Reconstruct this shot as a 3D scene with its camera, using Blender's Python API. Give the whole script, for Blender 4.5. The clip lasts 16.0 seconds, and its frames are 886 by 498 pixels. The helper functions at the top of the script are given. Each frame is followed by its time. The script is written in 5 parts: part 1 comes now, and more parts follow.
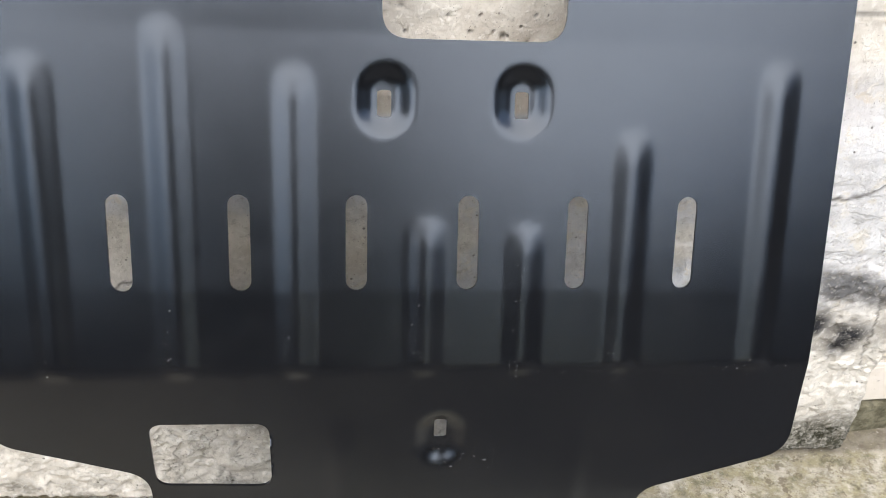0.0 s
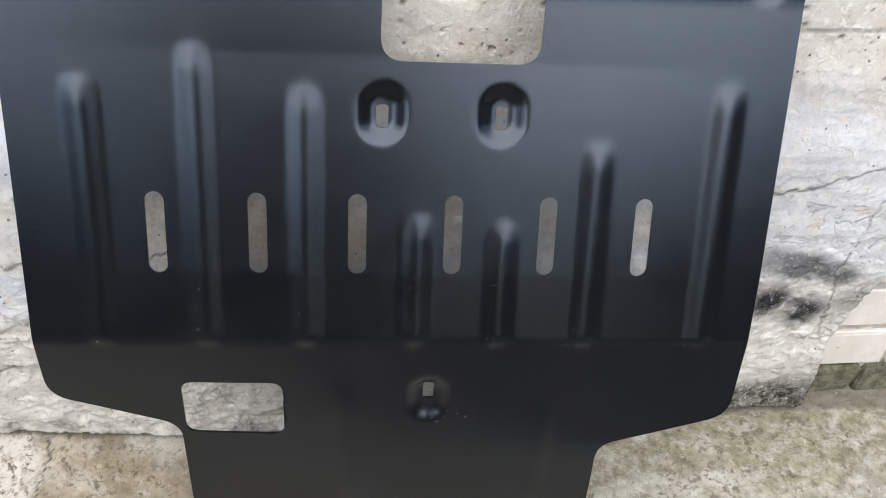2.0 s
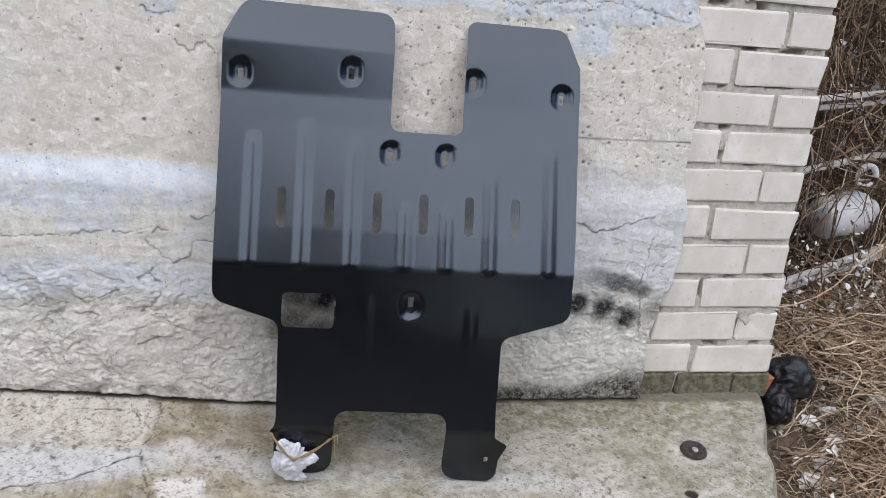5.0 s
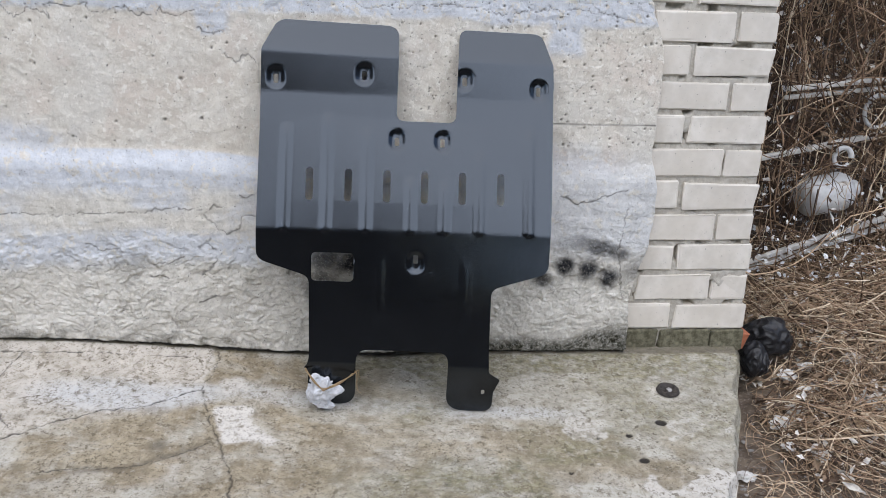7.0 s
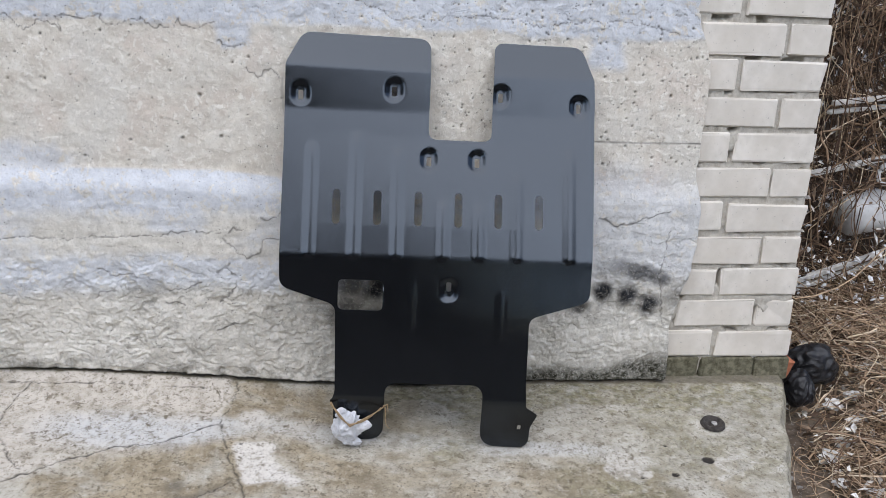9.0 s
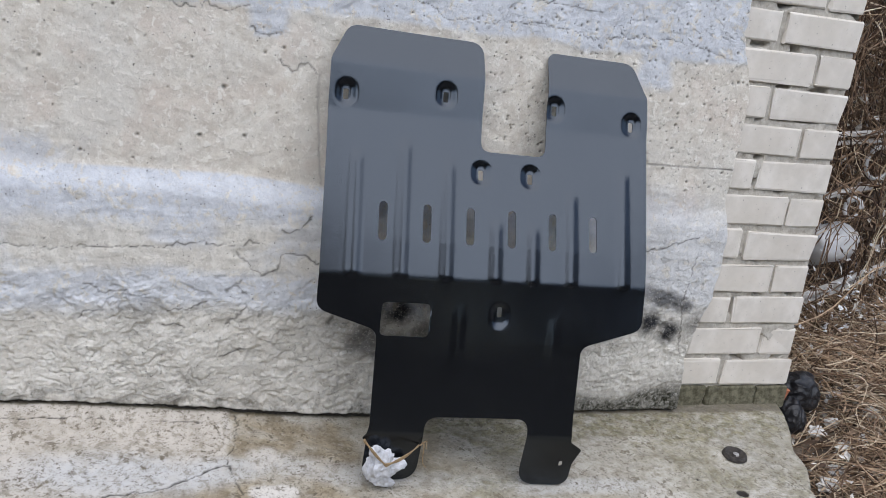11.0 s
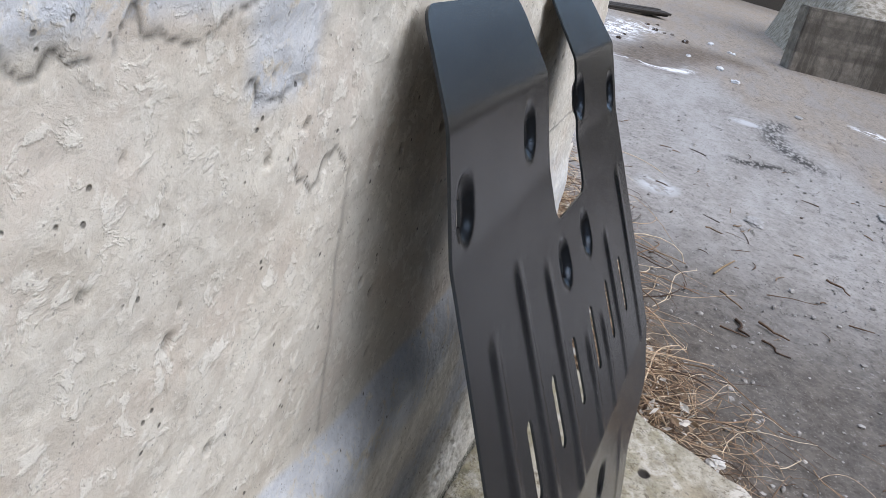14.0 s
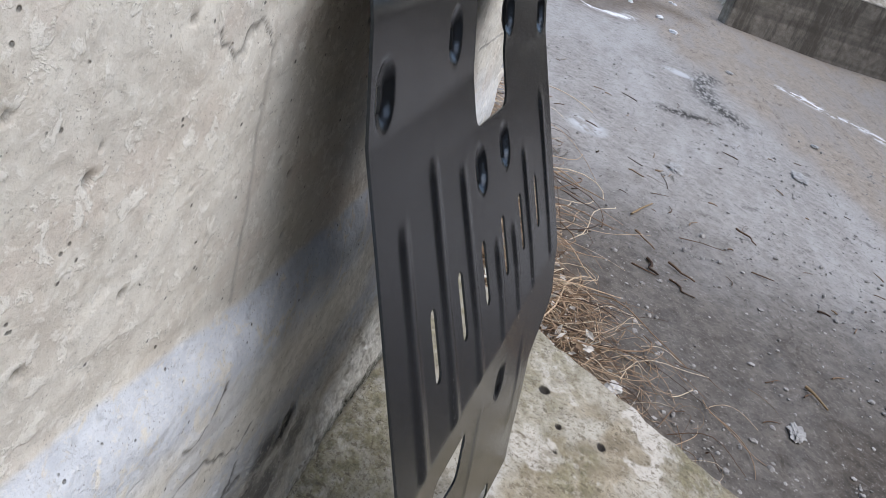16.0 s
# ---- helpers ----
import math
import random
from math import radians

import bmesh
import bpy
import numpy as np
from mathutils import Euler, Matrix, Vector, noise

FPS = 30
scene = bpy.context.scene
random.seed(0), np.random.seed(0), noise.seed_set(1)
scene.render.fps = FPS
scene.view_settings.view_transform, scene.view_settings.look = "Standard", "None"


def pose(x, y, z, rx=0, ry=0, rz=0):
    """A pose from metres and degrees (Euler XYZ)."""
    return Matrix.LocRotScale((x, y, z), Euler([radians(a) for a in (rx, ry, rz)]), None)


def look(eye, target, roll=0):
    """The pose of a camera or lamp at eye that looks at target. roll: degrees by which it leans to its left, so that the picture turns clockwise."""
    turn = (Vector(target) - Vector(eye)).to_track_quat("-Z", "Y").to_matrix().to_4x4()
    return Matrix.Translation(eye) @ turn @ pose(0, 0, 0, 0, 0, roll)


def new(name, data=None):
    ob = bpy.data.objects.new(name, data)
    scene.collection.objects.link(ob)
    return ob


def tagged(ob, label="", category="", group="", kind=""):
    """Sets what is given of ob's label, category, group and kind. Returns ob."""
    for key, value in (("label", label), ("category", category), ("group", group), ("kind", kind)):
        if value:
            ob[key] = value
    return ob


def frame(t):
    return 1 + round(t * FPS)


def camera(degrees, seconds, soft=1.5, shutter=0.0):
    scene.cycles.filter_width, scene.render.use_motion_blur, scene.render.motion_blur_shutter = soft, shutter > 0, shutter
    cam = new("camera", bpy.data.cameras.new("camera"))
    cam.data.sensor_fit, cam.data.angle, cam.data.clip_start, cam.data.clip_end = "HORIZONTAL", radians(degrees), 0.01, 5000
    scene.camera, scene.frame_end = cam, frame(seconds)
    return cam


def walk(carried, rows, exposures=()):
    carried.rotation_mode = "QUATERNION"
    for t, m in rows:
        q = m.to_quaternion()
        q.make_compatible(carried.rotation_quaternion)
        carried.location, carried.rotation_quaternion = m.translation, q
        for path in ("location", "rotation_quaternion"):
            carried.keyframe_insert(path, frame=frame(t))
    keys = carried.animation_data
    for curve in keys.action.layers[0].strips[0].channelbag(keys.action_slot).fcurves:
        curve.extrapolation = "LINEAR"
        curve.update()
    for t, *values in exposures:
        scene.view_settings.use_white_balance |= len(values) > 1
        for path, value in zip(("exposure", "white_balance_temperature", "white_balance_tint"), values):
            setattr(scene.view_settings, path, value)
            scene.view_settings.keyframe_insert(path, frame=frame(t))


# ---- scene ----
cam = camera(55.7, 16.0, soft=0.8)
PATH = [
    (0, (-0.061, -0.85, 1.064), (0.204, 0.727, -0.138), 4.1),
    (0.5, (-0.027, -0.729, 1.037), (0.213, 0.814, -0.213), 4.1),
    (1, (-0.031, -0.693, 1.035), (0.216, 0.801, -0.272), 4.7),
    (1.5, (-0.032, -0.758, 1.07), (0.204, 0.721, -0.255), 4.7),
    (2, (-0.046, -0.917, 1.189), (0.175, 0.568, -0.133), 4.6),
    (2.5, (-0.094, -1.05, 1.271), (0.171, 0.535, 0.08), 5.3),
    (3, (-0.14, -1.177, 1.308), (0.116, 0.466, 0.197), 5.1),
    (3.5, (-0.19, -1.325, 1.309), (0.111, 0.363, 0.279), 5.0),
    (4, (-0.194, -1.529, 1.212), (0.136, 0.267, 0.395), 5.2),
    (4.5, (-0.206, -1.819, 1.17), (0.149, 0.028, 0.49), 5.4),
    (5, (-0.229, -1.983, 1.17), (0.135, -0.139, 0.487), 5.2),
    (5.2, (-0.243, -2.041, 1.145), (0.123, -0.192, 0.478), 5.0),
    (7.3, (-0.118, -2.449, 1.192), (0.083, -0.564, 0.554), 2.4),
    (7.5, (-0.136, -2.439, 1.175), (0.065, -0.548, 0.555), 2.4),
    (8, (-0.157, -2.379, 1.173), (0.042, -0.488, 0.552), 2.2),
    (8.5, (-0.156, -2.316, 1.189), (0.036, -0.429, 0.554), 2.2),
    (10.8, (-0.604, -2.147, 1.132), (-0.102, -0.303, 0.542), 6.9),
    (11, (-0.649, -2.024, 1.101), (-0.083, -0.191, 0.535), 7.4),
    (11.5, (-0.767, -1.674, 1.122), (-0.047, 0.091, 0.517), 8.2),
    (12, (-0.938, -1.337, 1.181), (0.031, 0.27, 0.49), 11.0),
    (12.5, (-0.99, -1.131, 1.307), (0.147, 0.266, 0.438), 14.1),
    (13, (-0.962, -0.836, 1.299), (0.322, 0.44, 0.449), 14.5),
    (13.5, (-0.975, -0.492, 1.229), (0.569, 0.47, 0.399), 12.2),
    (14, (-0.945, -0.278, 1.114), (0.826, 0.191, 0.311), 12.4),
    (14.5, (-0.927, -0.237, 1.084), (0.868, 0.087, 0.262), 15.0),
    (15, (-0.948, -0.235, 1.164), (0.85, 0.076, 0.346), 15.2),
    (15.5, (-0.977, -0.254, 1.155), (0.822, 0.039, 0.332), 15.8),
    (16, (-0.99, -0.311, 1.1), (0.777, -0.057, 0.198), 19.5),
]
EXPOSURES = [(0.0, 2.05, 7900, 13), (0.5, 2.75, 8250, 13), (1.0, 3.2, 8700, 13), (1.5, 2.65, 8200, 13), (2.0, 1.7, 7500, 13), (2.5, 1.5, 7300, 13), (3.0, 1.4, 7250, 13),
             (3.5, 1.36, 7200, 13), (4.0, 1.36, 7150, 13), (4.5, 1.27, 7150, 13), (8.5, 1.22, 7100, 13), (11.0, 1.12, 7100, 13), (11.5, 1.07, 7100, 13), (12.0, 1.16, 7100, 13), (13.0, 1.27, 7300, 13), (14.0, 1.31, 7300, 13), (15.0, 1.26, 7300, 13), (16.0, 1.22, 7300, 13)]
walk(cam, [(t, look(eye, target, roll)) for t, eye, target, roll in PATH], EXPOSURES)

# ---- light: overcast sky, weak wide sun ----
world = bpy.data.worlds.new("overcast_sky")
scene.world = world
world.use_nodes = True
wn = world.node_tree
sky = wn.nodes.new("ShaderNodeTexSky")
sky.sky_type = "NISHITA"
sky.sun_disc = False
sky.sun_elevation, sky.sun_rotation = radians(55), radians(186)
sky.air_density, sky.dust_density, sky.ozone_density = 1.0, 0.25, 1.6
wn.links.new(sky.outputs[0], wn.nodes["Background"].inputs[0])
wn.nodes["Background"].inputs[1].default_value = 0.11
sun = new("sun", bpy.data.lights.new("sun", "SUN"))
sun.data.energy, sun.data.angle, sun.data.color = 1.6, radians(84), (0.94, 0.97, 1.0)
sun.matrix_world = look((-0.6, -6, 8.7), (0, 0, 0))


# ---- numeric helpers ----
def lattice(ix, iy, seed):
    h = (ix.astype(np.int64) * 374761393 + iy.astype(np.int64) * 668265263 + seed * 974711) & 0x7FFFFFFF
    h = ((h ^ (h >> 13)) * 1274126177) & 0x7FFFFFFF
    return ((h ^ (h >> 16)) & 0xFFFF) / 65535.0


def vnoise(x, y, seed=0):
    """Smooth value noise from 0 to 1."""
    ix, iy = np.floor(x), np.floor(y)
    fx, fy = x - ix, y - iy
    fx, fy = fx * fx * (3 - 2 * fx), fy * fy * (3 - 2 * fy)
    a, b = lattice(ix, iy, seed), lattice(ix + 1, iy, seed)
    c, d = lattice(ix, iy + 1, seed), lattice(ix + 1, iy + 1, seed)
    return (a * (1 - fx) + b * fx) * (1 - fy) + (c * (1 - fx) + d * fx) * fy


def fbm(x, y, octaves=4, seed=0, gain=0.5):
    total, amp, norm = 0.0, 1.0, 0.0
    for o in range(octaves):
        total = total + amp * vnoise(x * 2**o + 17.3 * o, y * 2**o - 9.1 * o, seed + o)
        norm += amp
        amp *= gain
    return total / norm


def pits(x, y, cell, chance, rmin, rmax, seed):
    """Depth from 0 to 1 of round pits scattered on a jittered lattice."""
    out = np.zeros_like(x)
    gx, gy = np.floor(x / cell), np.floor(y / cell)
    for dx in (-1, 0, 1):
        for dy in (-1, 0, 1):
            ix, iy = gx + dx, gy + dy
            px = (ix + lattice(ix, iy, seed)) * cell
            py = (iy + lattice(ix, iy, seed + 1)) * cell
            r = rmin + (rmax - rmin) * lattice(ix, iy, seed + 2) ** 3
            on = lattice(ix, iy, seed + 3) < chance
            d = np.hypot(x - px, y - py) / r
            out = np.maximum(out, np.where(on, np.clip(1.3 - d, 0, 1), 0))
    return out


def smooth(a, b, v):
    t = np.clip((v - a) / (b - a), 0, 1)
    return t * t * (3 - 2 * t)


def polyline_distance(x, y, pts):
    best = np.full(x.shape, 1e9)
    for (ax, ay), (bx, by) in zip(pts, pts[1:]):
        vx, vy = bx - ax, by - ay
        t = np.clip(((x - ax) * vx + (y - ay) * vy) / (vx * vx + vy * vy), 0, 1)
        best = np.minimum(best, np.hypot(x - ax - t * vx, y - ay - t * vy))
    return best


def crack(x, y, pts, width, seed):
    """Strength from 0 to 1 of a ragged crack along a line."""
    jx = x + 0.022 * (fbm(x * 22, y * 22, 3, seed) - 0.5) + 0.008 * (vnoise(x * 110, y * 110, seed + 5) - 0.5)
    jy = y + 0.022 * (fbm(x * 22, y * 22, 3, seed + 9) - 0.5) + 0.008 * (vnoise(x * 110, y * 110, seed + 6) - 0.5)
    w = width * (0.4 + 1.2 * vnoise(x * 30, y * 30, seed + 3))
    return np.clip(1 - polyline_distance(jx, jy, pts) / w, 0, 1)


def mesh_from(name, verts, faces, attrs=None, shade=True):
    me = bpy.data.meshes.new(name)
    me.from_pydata(np.asarray(verts, float).tolist(), [], faces if isinstance(faces, list) else faces.tolist())
    for key, values in (attrs or {}).items():
        values = np.asarray(values, float)
        if values.ndim == 1:
            me.attributes.new(key, "FLOAT", "POINT").data.foreach_set("value", values.ravel())
        else:
            me.attributes.new(key, "FLOAT_VECTOR", "POINT").data.foreach_set("vector", values.ravel())
    if shade:
        me.polygons.foreach_set("use_smooth", np.ones(len(me.polygons), bool))
    me.update()
    return me


def grid_faces(n, m):
    i = np.arange(n * m).reshape(n, m)
    return np.stack([i[:-1, :-1], i[:-1, 1:], i[1:, 1:], i[1:, :-1]], -1).reshape(-1, 4)


def thing(name, me, material, label="", category="", kind="", group=""):
    ob = new(name, me)
    if material:
        me.materials.append(material)
    return tagged(ob, label, category, group, kind)


def part(name, me, material, parent, label=""):
    ob = new(name, me)
    if material and not me.materials:
        me.materials.append(material)
    ob.parent = parent
    return tagged(ob, label)


def bm_mesh(name, bm, shade=True):
    me = bpy.data.meshes.new(name)
    bm.to_mesh(me)
    bm.free()
    if shade:
        me.polygons.foreach_set("use_smooth", np.ones(len(me.polygons), bool))
    return me


def tubes(name, strands, radii, sides=4, attrs=True):
    """Many thin stems, joined: each strand is an (n, 3) line, tapering to its end."""
    verts, faces, tone, base = [], [], [], 0
    rng = np.random.default_rng(5)
    for line, radius in zip(strands, radii):
        line = np.asarray(line, float)
        n = len(line)
        along = np.gradient(line, axis=0)
        along /= np.linalg.norm(along, axis=1)[:, None] + 1e-9
        ref = np.where(np.abs(along[:, 2:3]) > 0.9, [[1.0, 0, 0]], [[0, 0, 1.0]])
        one = np.cross(along, ref)
        one /= np.linalg.norm(one, axis=1)[:, None] + 1e-9
        two = np.cross(along, one)
        ang = np.arange(sides) * 2 * np.pi / sides
        r = radius * np.linspace(1, 0.55, n)[:, None, None]
        ring = line[:, None] + r * (one[:, None] * np.cos(ang)[None, :, None] + two[:, None] * np.sin(ang)[None, :, None])
        verts.append(ring.reshape(-1, 3))
        k = np.arange(n - 1)[:, None] * sides + np.arange(sides)[None]
        k2 = np.arange(n - 1)[:, None] * sides + (np.arange(sides)[None] + 1) % sides
        faces.append(np.stack([k, k2, k2 + sides, k + sides], -1).reshape(-1, 4) + base)
        tone.append(np.full(n * sides, rng.random()))
        base += n * sides
    return mesh_from(name, np.concatenate(verts), np.concatenate(faces), {"tone": np.concatenate(tone)})


# ---- materials ----
class Shader:
    """A small builder for node materials."""

    def __init__(self, name, rough=0.8, metal=0.0, specular=0.5):
        self.mat = bpy.data.materials.new(name)
        self.mat.use_nodes = True
        self.tree = self.mat.node_tree
        self.bsdf = self.tree.nodes["Principled BSDF"]
        self.bsdf.inputs["Roughness"].default_value = rough
        self.bsdf.inputs["Metallic"].default_value = metal
        self.bsdf.inputs["Specular IOR Level"].default_value = specular
        self.coords = self.tree.nodes.new("ShaderNodeTexCoord").outputs["Object"]

    def link(self, a, b):
        self.tree.links.new(a, b)

    def attr(self, name, vector=False):
        n = self.tree.nodes.new("ShaderNodeAttribute")
        n.attribute_name = name
        return n.outputs["Vector" if vector else "Fac"]

    def noise(self, scale, detail=4, rough=0.55, distort=0.0, coords=None, stretch=None):
        n = self.tree.nodes.new("ShaderNodeTexNoise")
        n.inputs["Scale"].default_value = scale
        n.inputs["Detail"].default_value = detail
        n.inputs["Roughness"].default_value = rough
        n.inputs["Distortion"].default_value = distort
        src = coords or self.coords
        if stretch:
            m = self.tree.nodes.new("ShaderNodeMapping")
            m.inputs["Scale"].default_value = stretch
            self.link(src, m.inputs["Vector"])
            src = m.outputs[0]
        self.link(src, n.inputs["Vector"])
        return n.outputs["Fac"]

    def cells(self, scale, what="Distance", feature="F1"):
        n = self.tree.nodes.new("ShaderNodeTexVoronoi")
        n.feature = feature
        n.inputs["Scale"].default_value = scale
        self.link(self.coords, n.inputs["Vector"])
        return n.outputs[what]

    def ramp(self, fac, lo, hi, a=0.0, b=1.0):
        n = self.tree.nodes.new("ShaderNodeMapRange")
        n.interpolation_type = "SMOOTHSTEP"
        for key, value in (("From Min", lo), ("From Max", hi), ("To Min", a), ("To Max", b)):
            n.inputs[key].default_value = value
        self.link(fac, n.inputs["Value"])
        return n.outputs[0]

    def math(self, op, a, b):
        n = self.tree.nodes.new("ShaderNodeMath")
        n.operation = op
        for slot, v in enumerate((a, b)):
            if isinstance(v, (int, float)):
                n.inputs[slot].default_value = v
            else:
                self.link(v, n.inputs[slot])
        return n.outputs[0]

    def mix(self, fac, a, b, blend="MIX"):
        n = self.tree.nodes.new("ShaderNodeMix")
        n.data_type, n.blend_type = "RGBA", blend
        for key, v in ((0, fac), (6, a), (7, b)):
            if isinstance(v, (int, float)):
                n.inputs[key].default_value = v
            elif isinstance(v, tuple):
                n.inputs[key].default_value = (*v, 1)
            else:
                self.link(v, n.inputs[key])
        return n.outputs[2]

    def random(self):
        return self.tree.nodes.new("ShaderNodeObjectInfo").outputs["Random"]

    def bump(self, height, distance, strength=1.0, before=None):
        n = self.tree.nodes.new("ShaderNodeBump")
        n.inputs["Distance"].default_value = distance
        n.inputs["Strength"].default_value = strength
        self.link(height, n.inputs["Height"])
        if before:
            self.link(before, n.inputs["Normal"])
        return n.outputs[0]

    def done(self, colour=None, normal=None, rough=None):
        for key, v in (("Base Color", colour), ("Normal", normal), ("Roughness", rough)):
            if isinstance(v, tuple):
                self.bsdf.inputs[key].default_value = (*v, 1)
            elif v is not None:
                self.link(v, self.bsdf.inputs[key])
        return self.mat


def wall_material():
    s = Shader("weathered_concrete", 0.9, 0, 0.2)
    big, mid, fine = s.noise(5, 5), s.noise(28, 6, 0.65), s.noise(240, 6, 0.75)
    fleck = s.noise(75, 6, 0.7, 0.6)
    clot = s.noise(42, 5, 0.66, 0.35)
    beige = s.mix(s.ramp(mid, 0.38, 0.62), (0.561, 0.51, 0.437), (0.673, 0.63, 0.551))
    beige = s.mix(s.ramp(big, 0.42, 0.62, 0, 0.65), beige, (0.612, 0.585, 0.527))
    beige = s.mix(s.ramp(s.noise(9, 4), 0.5, 0.68, 0, 0.55), beige, (0.612, 0.53, 0.456))
    beige = s.mix(s.ramp(clot, 0.565, 0.605, 0, 0.75), beige, (0.755, 0.72, 0.646))
    beige = s.mix(s.ramp(fleck, 0.57, 0.63, 0, 0.6), beige, (0.755, 0.72, 0.651))
    beige = s.mix(s.ramp(fleck, 0.33, 0.41, 0.4, 0), beige, (0.439, 0.4, 0.342))
    grey = s.mix(s.ramp(mid, 0.35, 0.65), (0.52, 0.495, 0.44), (0.69, 0.662, 0.60))
    grey = s.mix(s.ramp(big, 0.4, 0.7, 0, 0.6), grey, (0.60, 0.565, 0.50))
    grey = s.mix(s.ramp(clot, 0.56, 0.60, 0, 0.6), grey, (0.714, 0.68, 0.608))
    grey = s.mix(s.ramp(fleck, 0.56, 0.66, 0, 0.6), grey, (0.734, 0.71, 0.655))
    grey = s.mix(s.ramp(fleck, 0.34, 0.42, 0.5, 0), grey, (0.337, 0.315, 0.271))
    wash = s.mix(s.ramp(mid, 0.3, 0.7), (0.51, 0.533, 0.568), (0.62, 0.643, 0.675))
    wash = s.mix(s.ramp(fleck, 0.36, 0.43, 0.4, 0), wash, (0.45, 0.455, 0.475))
    col = s.mix(s.attr("cement"), beige, grey)
    wear = s.ramp(s.noise(34, 6, 0.7, 0.5), 0.36, 0.48)
    col = s.mix(s.math("MULTIPLY", s.attr("wash"), wear), col, wash)
    col = s.mix(s.ramp(fine, 0.30, 0.43, 0.25, 0.0), col, (0.265, 0.245, 0.209))
    col = s.mix(s.ramp(fine, 0.60, 0.72, 0, 0.3), col, (0.796, 0.75, 0.694))
    # damp foot and the seam's painted darkness share this mask
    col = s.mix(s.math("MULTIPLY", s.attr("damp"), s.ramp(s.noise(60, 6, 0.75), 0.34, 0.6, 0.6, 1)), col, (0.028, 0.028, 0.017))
    col = s.mix(s.math("MULTIPLY", s.attr("soot"), s.ramp(mid, 0.25, 0.55, 0.6, 1)), col, (0.016, 0.017, 0.02))
    dots = s.cells(85)
    pit = s.math("MULTIPLY", s.ramp(dots, 0.08, 0.20, 1, 0), s.ramp(s.noise(37, 2), 0.57, 0.61))
    tiny = s.math("MULTIPLY", s.ramp(s.cells(260), 0.10, 0.26, 1, 0), s.ramp(s.noise(70, 2), 0.54, 0.60))
    col = s.mix(s.math("MULTIPLY", pit, 0.8), col, (0.10, 0.095, 0.085))
    col = s.mix(s.math("MULTIPLY", tiny, 0.6), col, (0.16, 0.15, 0.13))
    crumb = s.noise(150, 6, 0.72, 0.2)
    col = s.mix(s.ramp(crumb, 0.55, 0.60, 0, 0.25), col, (0.765, 0.735, 0.674))
    col = s.mix(s.ramp(crumb, 0.36, 0.42, 0.30, 0), col, (0.255, 0.235, 0.199))
    # thin flaking edges in the lower cement, their small shadows painted dark
    flake = s.noise(17, 6, 0.62, 0.5, None, (0.8, 1.0, 1.15))
    lift = s.ramp(flake, 0.485, 0.515)
    slit = s.math("ABSOLUTE", s.math("SUBTRACT", flake, 0.485), 0)
    slit = s.math("MULTIPLY", s.ramp(slit, 0.0, 0.013, 1, 0), s.ramp(s.noise(9, 4, 0.6), 0.52, 0.62))
    small = s.noise(64, 5, 0.62, 0.5)
    nick = s.math("ABSOLUTE", s.math("SUBTRACT", small, 0.5), 0)
    nick = s.math("MULTIPLY", s.ramp(nick, 0.0, 0.014, 1, 0), s.ramp(s.noise(14, 4, 0.6), 0.62, 0.68))
    slit = s.math("MULTIPLY", s.math("MAXIMUM", slit, s.math("MULTIPLY", nick, 0.5)), s.math("ADD", s.math("MULTIPLY", s.attr("flaky"), 0.95), 0.05))
    col = s.mix(s.math("MULTIPLY", slit, 0.33), col, (0.075, 0.068, 0.058))
    col = s.mix(s.attr("crack"), col, (0.065, 0.06, 0.052))
    n = s.bump(mid, 0.004, 0.5)
    n = s.bump(fleck, 0.0019, 0.7, n)
    n = s.bump(s.ramp(clot, 0.54, 0.62), 0.0008, 0.7, n)
    n = s.bump(s.math("MULTIPLY", s.math("ADD", lift, s.ramp(small, 0.46, 0.54, 0, 0.25)), s.math("MULTIPLY", s.math("ADD", s.math("MULTIPLY", s.attr("flaky"), 0.95), 0.06), s.ramp(s.noise(8, 3, 0.6), 0.44, 0.58, 0.2, 0.8))), 0.0026, 1.0, n)
    n = s.bump(crumb, 0.0009, 0.7, n)
    n = s.bump(fine, 0.0009, 0.7, n)
    n = s.bump(s.ramp(pit, 0, 1, 1, 0), 0.003, 0.8, n)
    return s.done(col, n)


